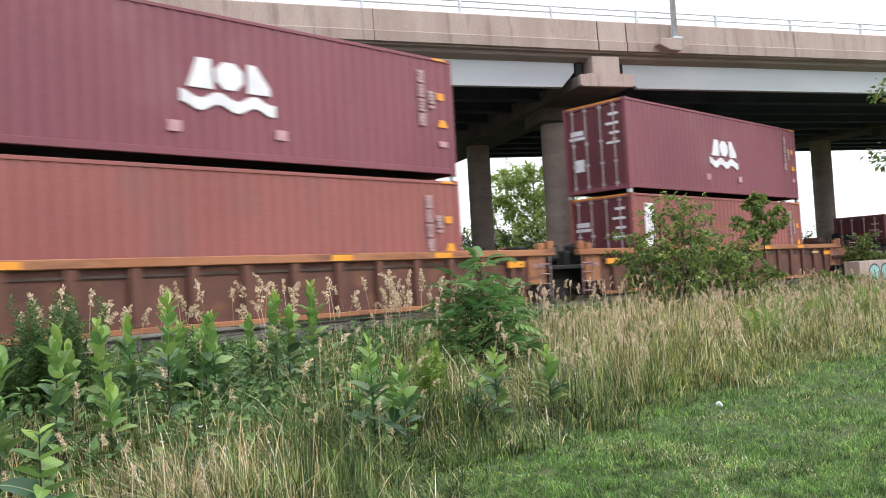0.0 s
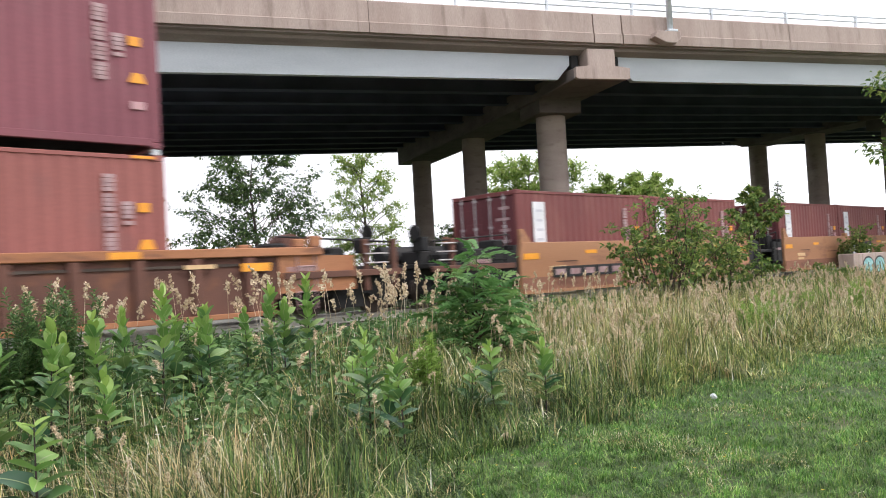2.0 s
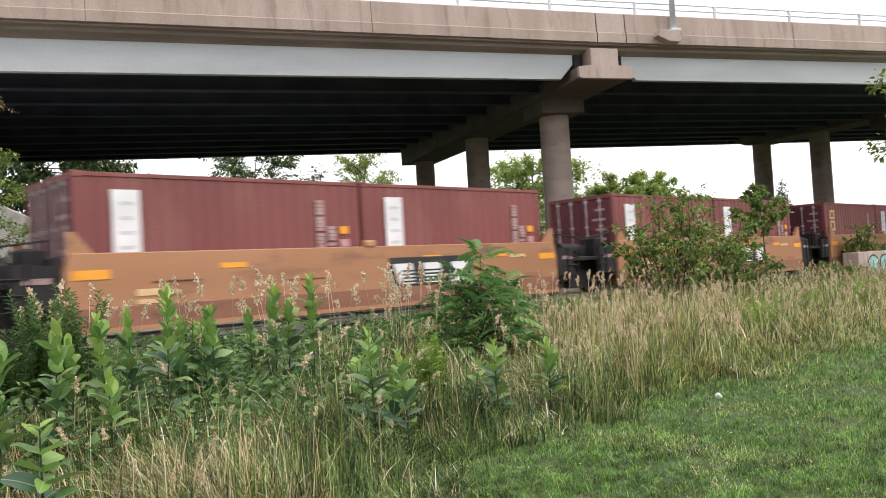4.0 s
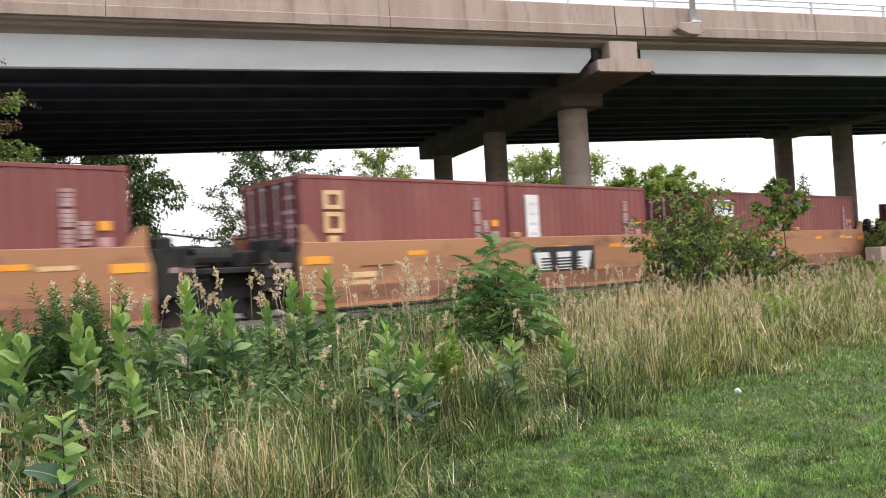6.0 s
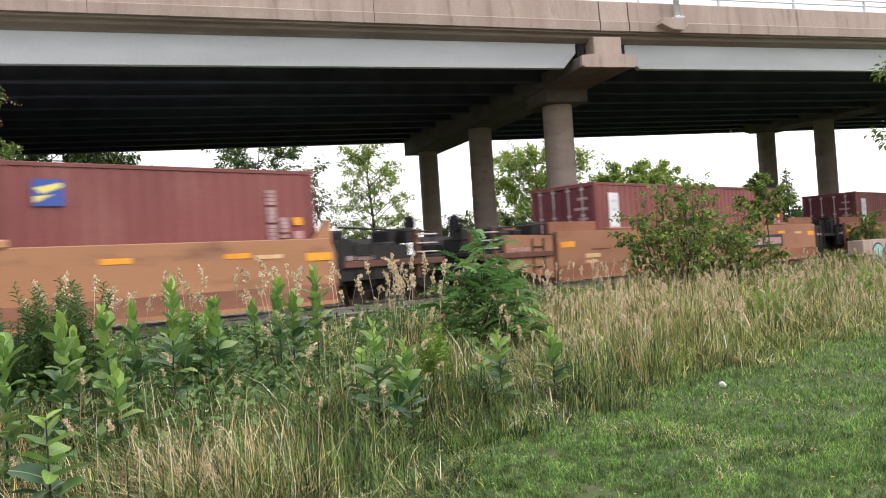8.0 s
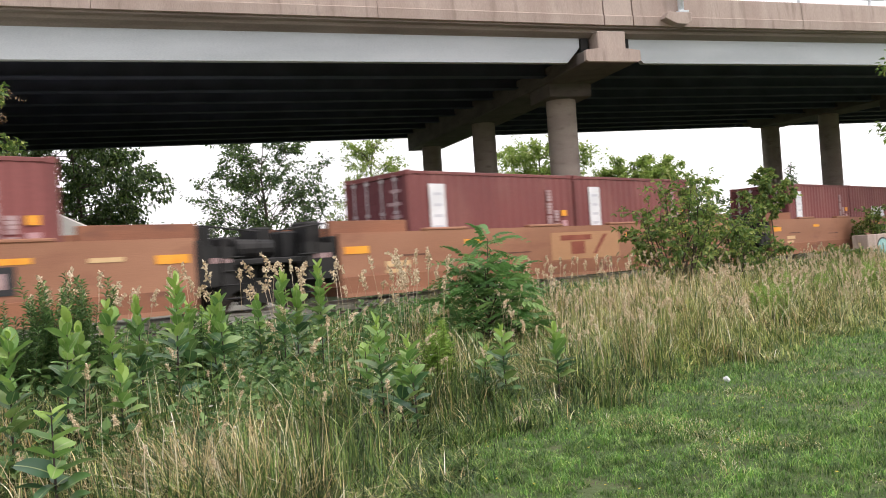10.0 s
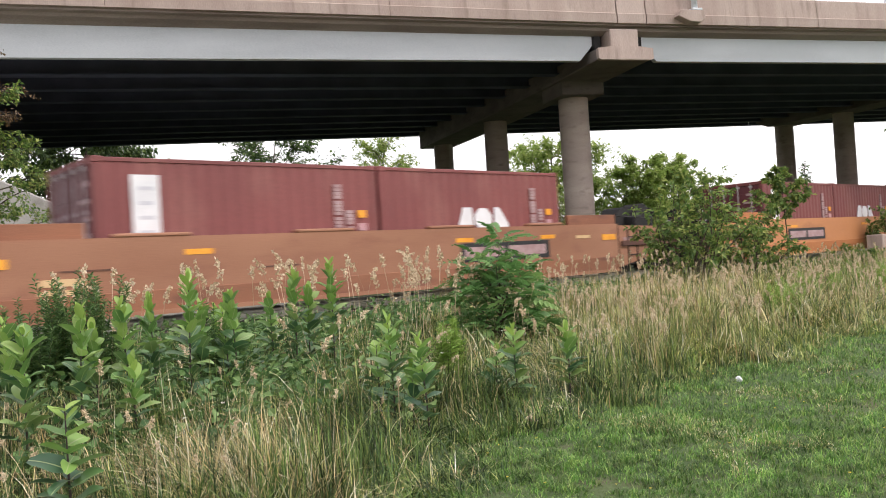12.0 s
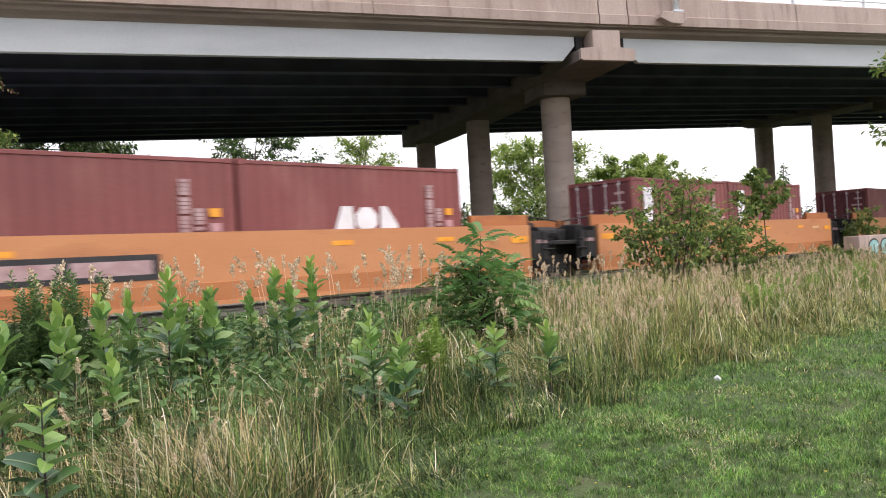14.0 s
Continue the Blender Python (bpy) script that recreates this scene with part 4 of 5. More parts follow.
# ---- grass ----
def blades(name, material, roots, lengths, widths, leans, label, rng, seg=3, az=None):
    """Many curved, tapering blades in one mesh. roots: n x 3."""
    n = len(roots)
    az = rng.uniform(0, math.tau, n) if az is None else az
    face = az + math.pi / 2 + rng.normal(0, 0.5, n)
    side = np.stack([np.cos(face), np.sin(face), np.zeros(n)], 1)
    out = np.stack([np.cos(az), np.sin(az), np.zeros(n)], 1)
    rows = []
    for k in range(seg + 1):
        s = k / seg
        up = lengths * s * (1 - 0.35 * leans * s)
        reach = lengths * leans * s * s * 0.85
        centre = roots + out * reach[:, None] + np.array([0, 0, 1.0]) * up[:, None]
        w = widths * (1 - s) ** 0.7 * 0.5
        if k < seg:
            rows += [centre - side * w[:, None], centre + side * w[:, None]]
        else:
            rows.append(centre)
    per = len(rows)
    verts = np.stack(rows, 1).reshape(-1, 3)
    base = np.arange(n) * per
    quads = np.concatenate([np.stack([base + 2 * k, base + 2 * k + 1, base + 2 * k + 3, base + 2 * k + 2], 1) for k in range(seg - 1)]) if seg > 1 else np.zeros((0, 4), int)
    tris = np.stack([base + 2 * seg - 2, base + 2 * seg - 1, base + 2 * seg], 1)
    me = bpy.data.meshes.new(name)
    me.from_pydata(verts.tolist(), [], quads.tolist() + tris.tolist())
    me.materials.append(material)
    return tagged(new(name, me), label, "grass", kind="stuff")


def ground_at(xy):
    return np.array([height(x, y) for x, y in xy])


def wedge(rng, n, near, far):
    """Places in the open angle between lawn and railway, denser near by."""
    r = near * (far / near) ** rng.uniform(0, 1, n)
    a = np.radians(rng.uniform(14, 83, n))
    return np.stack([r * np.cos(a), r * np.sin(a)], 1)


def edge_y(x):
    """Where the mown lawn ends."""
    return np.where(x < 5.6, 3.4 + 1.5 * np.clip((x - 2.4) / 3.2, 0, 1), 4.9) + 0.22 * np.sin(x * 1.7) + 0.12 * np.sin(x * 4.3)


def clumpy(p, s, seed):
    return np.array([noise.noise((x * s, y * s, seed)) for x, y in p])


def build_grass():
    rng = np.random.default_rng(5)
    # mown lawn
    p = wedge(rng, 520000, 2.6, 40)
    p = p[(p[:, 1] < edge_y(p[:, 0]) + 0.5) & (p[:, 1] > 0.2)]
    # the same lawn goes on around and behind
    rest = np.random.default_rng(15).uniform((-9, -7), (12, 4), (60000, 2))
    seen = (np.hypot(rest[:, 0], rest[:, 1]) > 2.6) & (rest[:, 1] > 0.25 * rest[:, 0]) & (rest[:, 0] > 0.12 * rest[:, 1])
    p = np.concatenate([p, rest[~seen & (rest[:, 1] < edge_y(rest[:, 0]) + 0.5)]])
    c = clumpy(p, 0.9, 3.0)
    keep = rng.uniform(0, 1, len(p)) < 0.8 + 0.5 * c + 0.7 * clumpy(p, 3.1, 9.0)
    p, c = p[keep], c[keep]
    root = np.column_stack([p, ground_at(p) - 0.01])
    r = np.hypot(p[:, 0], p[:, 1])
    size = rng.uniform(0.03, 0.085, len(p)) * (1 + 0.5 * c + 0.6 * clumpy(p, 2.6, 61.0) + 1.0 * clumpy(p, 7.5, 62.0)) * np.clip(0.8 + r / 25, 0.8, 1.5)
    blades("lawn_grass", LAWN, root, size, 0.0034 + 0.0008 * r, rng.uniform(0.3, 1.3, len(p)), "short green mown lawn grass", rng, 2)
    # withered patches in the lawn
    dry = (clumpy(p, 1.1, 44.0) + 0.6 * clumpy(p, 3.7, 45.0) > 0.36) & (rng.uniform(0, 1, len(p)) < 0.45)
    blades("dry_lawn_grass", STRAW, root[dry], size[dry] * 0.8, 0.003 + 0.0006 * r[dry], rng.uniform(0.5, 1.4, int(dry.sum())), "withered straw-coloured patches in the lawn", rng, 2)
    # tall rough grass between lawn and track, in tufts that spray outwards
    t = wedge(rng, 21000, 3.2, 54)
    rest = np.random.default_rng(16).uniform((-12, 3), (1.5, 13.3), (3200, 2))
    t = np.concatenate([t, rest[rest[:, 0] < 0.12 * rest[:, 1]]])
    over = t[:, 1] - edge_y(t[:, 0])
    thin = np.clip(0.45 + (np.hypot(t[:, 0], t[:, 1]) - 4.5) / 6, 0.45, 1)
    t = t[(over > -0.05) & (t[:, 1] < 13.3) & (rng.uniform(0, 1, len(t)) < thin + 1.1 * clumpy(t, 1.6, 81.0))]
    over = t[:, 1] - edge_y(t[:, 0])
    c, d, fine = clumpy(t, 0.55, 7.0), clumpy(t, 0.4, 21.0), clumpy(t, 1.7, 33.0)
    grow = np.clip(0.2 + over / 1.5, 0.2, 1.0)
    right, left = np.clip((t[:, 0] - 8) / 14, 0, 1), np.clip((6.5 - t[:, 0]) / 3, 0, 1)
    tall = (0.66 + 0.12 * right + 0.04 * left + 0.25 * c) * grow * np.where(t[:, 1] > 11.0, 0.68, 1.0) * rng.uniform(0.5, 1.25, len(t)) * np.clip(0.42 + (np.hypot(t[:, 0], t[:, 1]) - 4) / 5, 0.42, 1)
    tall *= np.where((t[:, 1] > 7.2) & (t[:, 0] < 11.5), 0.62, 1.0) * (1 + 0.45 * clumpy(t, 1.4, 71.0))
    near = np.hypot(t[:, 0], t[:, 1]) < 7
    straw = 0.2 + 0.5 * d + 0.8 * fine + 0.2 * np.exp(-((t[:, 0] - 13) / 6.5) ** 2) * (t[:, 1] < 10.5) - 0.04 * near
    for x, y, rad in ((2.2, 5.1, 0.45), (4.1, 6.8, 0.40), (3.0, 6.0, 0.40)):
        straw += 0.32 * np.exp(-((t[:, 0] - x) ** 2 + (t[:, 1] - y) ** 2) / rad ** 2)
    straw *= np.where((t[:, 1] > 7.0) & (t[:, 0] < 9.5), 0.4, 1.0)
    straw = np.clip(straw, 0.05, 0.8) * np.clip(0.12 + over / 2.4, 0.12, 1)
    # each tuft mixes green, olive and withered blades, and sags one way
    olive = 0.68 * np.clip((t[:, 0] - 6) / 4, 0.15, 1)
    wind = math.tau * (0.5 + 0.8 * clumpy(t, 0.7, 51.0)) + rng.normal(0, 0.9, len(t))
    sag = np.clip(0.42 + 0.9 * clumpy(t, 0.9, 91.0) + rng.normal(0, 0.25, len(t)), 0, 1.1)
    per = 21
    who = np.repeat(np.arange(len(t)), per)
    chance = rng.uniform(0, 1, len(who))
    dry = chance < straw[who]
    pale = ~dry & (rng.uniform(0, 1, len(who)) < olive[who])
    for name, material, pick, label in (("tall_grass", TALL, ~dry & ~pale, "tall rough green grass on the bank"), ("olive_grass", OLIVE, pale, "tall yellow-green grass on the bank"), ("straw_grass", STRAW, dry, "dry straw-coloured grass stalks")):
        w = who[pick]
        n = len(w)
        r = np.hypot(t[w, 0], t[w, 1])
        az = rng.uniform(0, math.tau, n)
        spread = np.abs(rng.normal(0, 0.085, n)) * (1 + r / 12)
        p = t[w] + np.stack([np.cos(az), np.sin(az)], 1) * spread[:, None]
        root = np.column_stack([p, ground_at(t)[w] - 0.02])
        leans = np.clip(0.15 + sag[w] * 1.0 + rng.normal(0.12, 0.38, n), 0.02, 1.7)
        leans = leans + (0.3 * rng.uniform(0, 1, n) if material is STRAW else 0)
        wide = (0.0062 + 0.00055 * r) if material is STRAW else (0.0085 + 0.0006 * r)
        long = rng.uniform(0.45, 1.15, n) * (1.16 if material is STRAW else 1.0)
        blades(name, material, root, tall[w] * long, wide * rng.uniform(0.6, 1.3, n), leans, label, rng, 3, wind[w] + rng.normal(0, 1.15, n))


build_grass()


def build_seed_heads():
    """Feathery panicles on thin stalks: plumes along the track, finer ones among the grass."""
    rng = random.Random(8)
    verts, faces = [], []
    stalks = []

    def scatter(count, x0, x1, y0, y1, t0, t1, h0, h1):
        for _ in range(count):
            stalks.append((rng.uniform(x0, x1), rng.uniform(y0, y1), rng.uniform(t0, t1), rng.uniform(h0, h1)))
    scatter(78, 2.6, 9.4, 8.4, 11.0, 0.95, 1.38, 0.2, 0.32)
    scatter(16, 2.0, 6.5, 6.0, 8.2, 0.75, 1.1, 0.12, 0.19)
    scatter(90, 0.9, 8.5, 4.4, 7.2, 0.45, 0.75, 0.05, 0.1)
    scatter(700, 8, 28, 5.8, 10.8, 0.45, 0.95, 0.09, 0.17)
    scatter(70, 11, 20, 10, 12.6, 0.8, 1.1, 0.14, 0.24)

    def diamond(o, d, wide):
        e = d.cross(Vector((rng.gauss(0, 1), rng.gauss(0, 1), rng.gauss(0, 1)))).normalized() * wide
        b = len(verts)
        verts.extend([o, o + d * 0.45 + e, o + d, o + d * 0.45 - e])
        faces.append((b, b + 1, b + 2, b + 3))
    for x, y, tall, head in stalks:
        if y < float(edge_y(np.array([x]))[0]) + 0.5:
            continue
        z = height(x, y)
        a = rng.uniform(0, math.tau)
        lean = rng.uniform(0.02, 0.22)
        out = Vector((math.cos(a), math.sin(a), 0))
        across = Vector((-out.y, out.x, 0))
        far = math.hypot(x, y)

        def spine(q):
            return Vector((x, y, z)) + out * (lean * q * q * 1.4) + Vector((0, 0, tall * q * (1 - 0.06 * q)))
        w = 0.0015 + 0.00012 * far
        for q in range(4):
            p0, p1 = spine(q / 4), spine((q + 1) / 4)
            b = len(verts)
            verts.extend([p0 - across * w, p0 + across * w, p1 + across * w, p1 - across * w])
            faces.append((b, b + 1, b + 2, b + 3))
        # branchlets along a nodding axis, each with drooping spikelets at its end
        tip, nod = spine(0.94), rng.uniform(0.15, 0.8)
        n = 15
        for q in range(n):
            u = q / n
            o = tip + Vector((0, 0, head * (u - nod * 0.55 * u * u))) + out * (head * nod * 0.8 * u * u)
            arm = head * (0.13 * (1 - u) + 0.04) * rng.uniform(0.5, 1.1)
            b = q * 2.4 + a
            end = o + Vector((math.cos(b), math.sin(b), 0)) * arm * 0.7 + out * arm * nod * 0.6 + Vector((0, 0, arm * rng.uniform(-0.1, 0.7)))
            diamond(o, end - o, 0.0012 + 0.00008 * far)
            for _ in range(4):
                d = Vector((rng.gauss(0, 0.35), rng.gauss(0, 0.35), rng.uniform(-0.9, 0.5))) + out * nod * 0.5
                diamond(end + Vector((rng.gauss(0, 0.006), rng.gauss(0, 0.006), 0)), d.normalized() * rng.uniform(0.02, 0.036) * (0.3 + head * 4.2), (0.0042 + 0.0003 * far) * min(2.0, 0.25 + head * 6.2))
    tagged(new("seed_heads", mesh("seed_heads", verts, faces, SEED)), "tan feathery seed heads on dry grass stalks", "grass", kind="stuff")


build_seed_heads()


# ---- leafy plants ----
def leaf_mesh(name, length, width, material, fold=0.25, droop=0.25, n=7, wave=0.0):
    """One broad blunt leaf from the origin along +x, folded at its midrib, its edge wavy, its tip drooping."""
    verts, faces = [], []
    for k in range(n + 1):
        s = k / n
        w = width * 0.5 * math.sin(math.pi * min(1, s * 0.93 + 0.05)) ** 0.5
        z = -droop * length * s * s
        lift1, lift2 = fold * w + wave * length * math.sin(s * 9), fold * w + wave * length * math.sin(s * 9 + 2)
        verts += [(length * s, -w, z + lift1), (length * s, 0, z), (length * s, w, z + lift2)]
    for k in range(n):
        b = 3 * k
        faces += [(b, b + 1, b + 4, b + 3), (b + 1, b + 2, b + 5, b + 4)]
    me = mesh(name, verts, faces, material)
    for q in me.polygons:
        q.use_smooth = True
    return me


MW_LEAVES = [
    [leaf_mesh("leaf", 0.21, 0.128, MILKWEED, 0.25, 0.3, wave=0.025), leaf_mesh("leaf", 0.19, 0.112, MILKWEED, 0.4, 0.15, wave=0.035)],
    [leaf_mesh("leaf", 0.175, 0.112, MILKWEED_TOP, 0.3, 0.1, wave=0.03), leaf_mesh("leaf", 0.155, 0.095, MILKWEED_TOP, 0.3, 0.26, wave=0.02)],
    [leaf_mesh("leaf", 0.12, 0.062, YOUNG, 0.4, -0.12), leaf_mesh("leaf", 0.1, 0.05, YOUNG, 0.5, 0.1)],
]


def build_milkweed(x, y, tall, rng, spread=1.0):
    plant = tagged(new("milkweed"), "upright milkweed plant with broad paired green leaves", "plant", "milkweeds in the grass")
    plant.matrix_basis = pose(x, y, height(x, y) - 0.02, rng.uniform(-4, 4), rng.uniform(-4, 4), rng.uniform(0, 360))
    bm = rod(bmesh.new(), (0, 0, 0), (0.01, 0, tall * 0.5), 0.009, 0.007, 6)
    rod(bm, (0.01, 0, tall * 0.5), (0, 0, tall * 0.97), 0.007, 0.003, 6)
    part("stem", bm, DARK_STEM, plant)
    pairs = int(tall / 0.05)
    for k in range(3, pairs):
        s = k / pairs
        z = tall * (0.05 + 0.93 * s)
        me = MW_LEAVES[2 if s > 0.88 else 1 if s > 0.6 else 0]
        tilt = (22 + 44 * s ** 1.3) * spread + rng.uniform(-20, 16)
        for side in (0, 180):
            if s < 0.22 or rng.random() < (0.35 if s < 0.5 else 0.06):
                continue
            m = pose(0, 0, z, 0, 0, 90 * (k % 2) + side + rng.uniform(-30, 30)) @ pose(0, 0, 0, rng.uniform(-32, 32), -tilt, 0)
            g = rng.uniform(0.75, 1.15)
            hang("leaf", me[rng.random() < 0.45], plant, m=m @ Matrix.Diagonal((g, g * rng.uniform(0.85, 1.1), g, 1)))


def sprig_cloud(name, material, centres, count, size, rng, parent, flat=0.4, label=""):
    """A mass of small folded leaves scattered through ellipsoids (x, y, z, rx, ry, rz)."""
    verts, faces = [], []
    total = sum(c[3] * c[4] * c[5] for c in centres)
    for cx, cy, cz, rx, ry, rz in centres:
        for _ in range(max(8, int(count * rx * ry * rz / total))):
            d = Vector((rng.gauss(0, 1), rng.gauss(0, 1), rng.gauss(0, 1))).normalized() * rng.random() ** 0.45
            o = Vector((cx + d.x * rx, cy + d.y * ry, cz + d.z * rz))
            a = Vector((d.x + rng.gauss(0, 0.7), d.y + rng.gauss(0, 0.7), rng.gauss(-0.1, flat))).normalized()
            n = Vector((rng.gauss(0, 0.5), rng.gauss(0, 0.5), 1))
            b = a.cross(n).normalized()
            u = b.cross(a)
            l, w = size * rng.uniform(0.6, 1.3), size * rng.uniform(0.25, 0.42)
            k = len(verts)
            verts += [o, o + a * l * 0.5 + b * w + u * w * 0.3, o + a * l - u * l * 0.15, o + a * l * 0.5 - b * w + u * w * 0.3]
            faces += [(k, k + 1, k + 2), (k, k + 2, k + 3)]
    return hang(name, mesh(name, verts, faces, material), parent, label)


def build_goldenrod(x, y, tall, wide, stems, rng, material=WEED):
    plant = tagged(new("goldenrod"), "bushy green weed with many narrow leaves", "plant", "weeds in the grass")
    plant.matrix_basis = pose(x, y, height(x, y) - 0.02)
    verts, faces = [], []
    for k in range(stems):
        a, rr = rng.uniform(0, math.tau), wide * math.sqrt(rng.random()) * 0.5
        bx, by = rr * math.cos(a), rr * math.sin(a)
        t = tall * rng.uniform(0.7, 1.0) * (1 - 0.25 * rr / wide)
        tx, ty = bx * 1.5, by * 1.5
        bm = rod(bmesh.new(), (bx * 0.6, by * 0.6, 0), (tx, ty, t), 0.005, 0.002, 5)
        part("stem", bm, STEM, plant)
        for q in range(100):
            s = 0.2 + 0.8 * q / 100
            o = Vector((bx * 0.6 + (tx - bx * 0.6) * s, by * 0.6 + (ty - by * 0.6) * s, t * s))
            d = Vector((math.cos(q * 2.4) + rng.gauss(0, 0.3), math.sin(q * 2.4) + rng.gauss(0, 0.3), rng.uniform(-0.1, 0.9) + 0.5 * s)).normalized()
            l = rng.uniform(0.08, 0.15) * (1.25 - 0.65 * s)
            e = d.cross(Vector((0, 0, 1))).normalized() * l * 0.17
            b = len(verts)
            verts += [o, o + d * l * 0.5 + e, o + d * l - Vector((0, 0, l * 0.25)), o + d * l * 0.5 - e]
            faces += [(b, b + 1, b + 2, b + 3)]
    hang("foliage", mesh("foliage", verts, faces, material), plant)


def frond_mesh(length, n, rng, bend):
    """A feather leaf in one piece: paired leaflets that grow from an arching rib."""
    verts, faces = [], []

    def rib(u):
        return Vector((length * (u - 0.12 * u * u), 0, length * (0.42 * u - bend * u * u)))
    for k in range(n + 1):
        verts += [rib(k / n) + Vector((0, -0.003, 0)), rib(k / n) + Vector((0, 0.003, 0))]
    faces += [(2 * k, 2 * k + 1, 2 * k + 3, 2 * k + 2) for k in range(n)]
    for k in range(2, n + 1):
        u = k / n
        for side in (0, 1):
            sign = 2 * side - 1
            l = length * 0.27 * math.sin(math.pi * (0.2 + 0.66 * u)) * rng.uniform(0.85, 1.12)
            o = verts[2 * k + side]
            d = Vector((0.35 + 0.55 * u, sign, rng.uniform(-0.55, -0.2))).normalized()
            e = Vector((1, -0.4 * sign, 0)).normalized() * l * 0.23
            b = len(verts)
            verts += [o + d * l * 0.3 + e, o + d * l * 0.7 + e * 0.8, o + d * l - Vector((0, 0, l * 0.12)), o + d * l * 0.7 - e * 0.8, o + d * l * 0.3 - e]
            faces += [(2 * k + side, b, b + 1, b + 2), (2 * k + side, b + 2, b + 3, b + 4)]
    return mesh("frond", verts, faces, SUMAC)


def build_sumac(x, y, tall, wide, rng):
    """A young tree with feather leaves that fan out from the ends of its shoots."""
    plant = tagged(new("sumac_sapling"), "young sumac with long feathered green leaves", "sapling")
    plant.matrix_basis = pose(x, y, height(x, y) - 0.02)
    fronds = [frond_mesh(0.5 + 0.05 * v, 8 + v % 2, rng, 0.58 + 0.14 * (v % 3)) for v in range(6)]
    shoots = [(0.12, 0.02, tall * 0.86)]
    for k in range(28):
        a = k * 2.4 + 0.4
        u = ((k + 0.5) / 28) ** 1.3
        reach = wide * (0.42 - 0.24 * u)
        shoots.append((0.03 + math.cos(a) * reach, math.sin(a) * reach, tall * (0.1 + 0.62 * u)))
    for q, (sx, sy, sz) in enumerate(shoots):
        bm = rod(bmesh.new(), (0, 0, 0) if q == 0 else (0.03, 0, sz * 0.45), (sx * 0.6, sy * 0.6, sz * 0.78), 0.02 if q == 0 else 0.01, 0.009, 6)
        rod(bm, (sx * 0.6, sy * 0.6, sz * 0.78), (sx, sy, sz), 0.009, 0.004, 6)
        part("stem" if q == 0 else "branch", bm, BARK, plant)
        n = 12 if q == 0 else 7
        for k in range(n):
            u = k / n
            a = k * 137.5 + q * 40
            m = pose(sx * (0.86 + 0.14 * u), sy * (0.86 + 0.14 * u), sz * (0.84 + 0.16 * u), 0, 0, a + rng.uniform(-20, 20)) @ pose(0, 0, 0, rng.uniform(-28, 28), -(4 + 42 * u) + rng.uniform(-14, 14), 0)
            g = rng.uniform(0.8, 1.15) * (1 - 0.3 * u)
            hang("frond", fronds[(k + q) % 6], plant, m=m @ Matrix.Diagonal((g, g, g, 1)))


def build_herbs():
    """Low broad-leaved undergrowth among the stalks."""
    rng = random.Random(21)
    herbs = tagged(new("undergrowth"), "dark green leafy undergrowth among the grass", "plants", kind="stuff")
    spots = [(rng.uniform(2.0, 9.0), rng.uniform(7.6, 12.6)) for _ in range(95)] + [(rng.uniform(9, 30), rng.uniform(10.5, 12.8)) for _ in range(110)] + [(rng.uniform(1.2, 5.2), rng.uniform(5.6, 7.6)) for _ in range(34)]
    cents = [(x, y, height(x, y) + (0.3 if y < 11.2 else 0.2), 0.28, 0.28, rng.uniform(0.24, 0.42) if y < 11.2 else 0.24) for x, y in spots if math.hypot(x - 8.4, y - 8.3) > 1.4]
    sprig_cloud("leaves", WEED, cents, 13000, 0.105, rng, herbs, 0.6)


def leaf_sprays(name, material, twigs, per, size, rng, parent, droop=0.5):
    """Folded leaves along twigs (start, end, looseness), denser and wider towards the ends."""
    verts, faces = [], []
    for p0, p1, loose in twigs:
        way = (p1 - p0).normalized()
        for _ in range(per):
            u = rng.random() ** 0.7
            o = p0.lerp(p1, u) + Vector((rng.gauss(0, 1), rng.gauss(0, 1), rng.gauss(0, 0.8))) * loose
            a = (way * 0.6 + Vector((rng.gauss(0, 0.7), rng.gauss(0, 0.7), rng.gauss(-droop, 0.45)))).normalized()
            b = a.cross(Vector((rng.gauss(0, 0.5), rng.gauss(0, 0.5), 1))).normalized()
            f = b.cross(a)
            l = size * rng.uniform(0.6, 1.3)
            w = l * rng.uniform(0.24, 0.36)
            k = len(verts)
            verts += [o, o + a * l * 0.45 + b * w + f * w * 0.3, o + a * l - f * l * 0.15, o + a * l * 0.45 - b * w + f * w * 0.3]
            faces += [(k, k + 1, k + 2), (k, k + 2, k + 3)]
    return hang(name, mesh(name, verts, faces, material), parent)


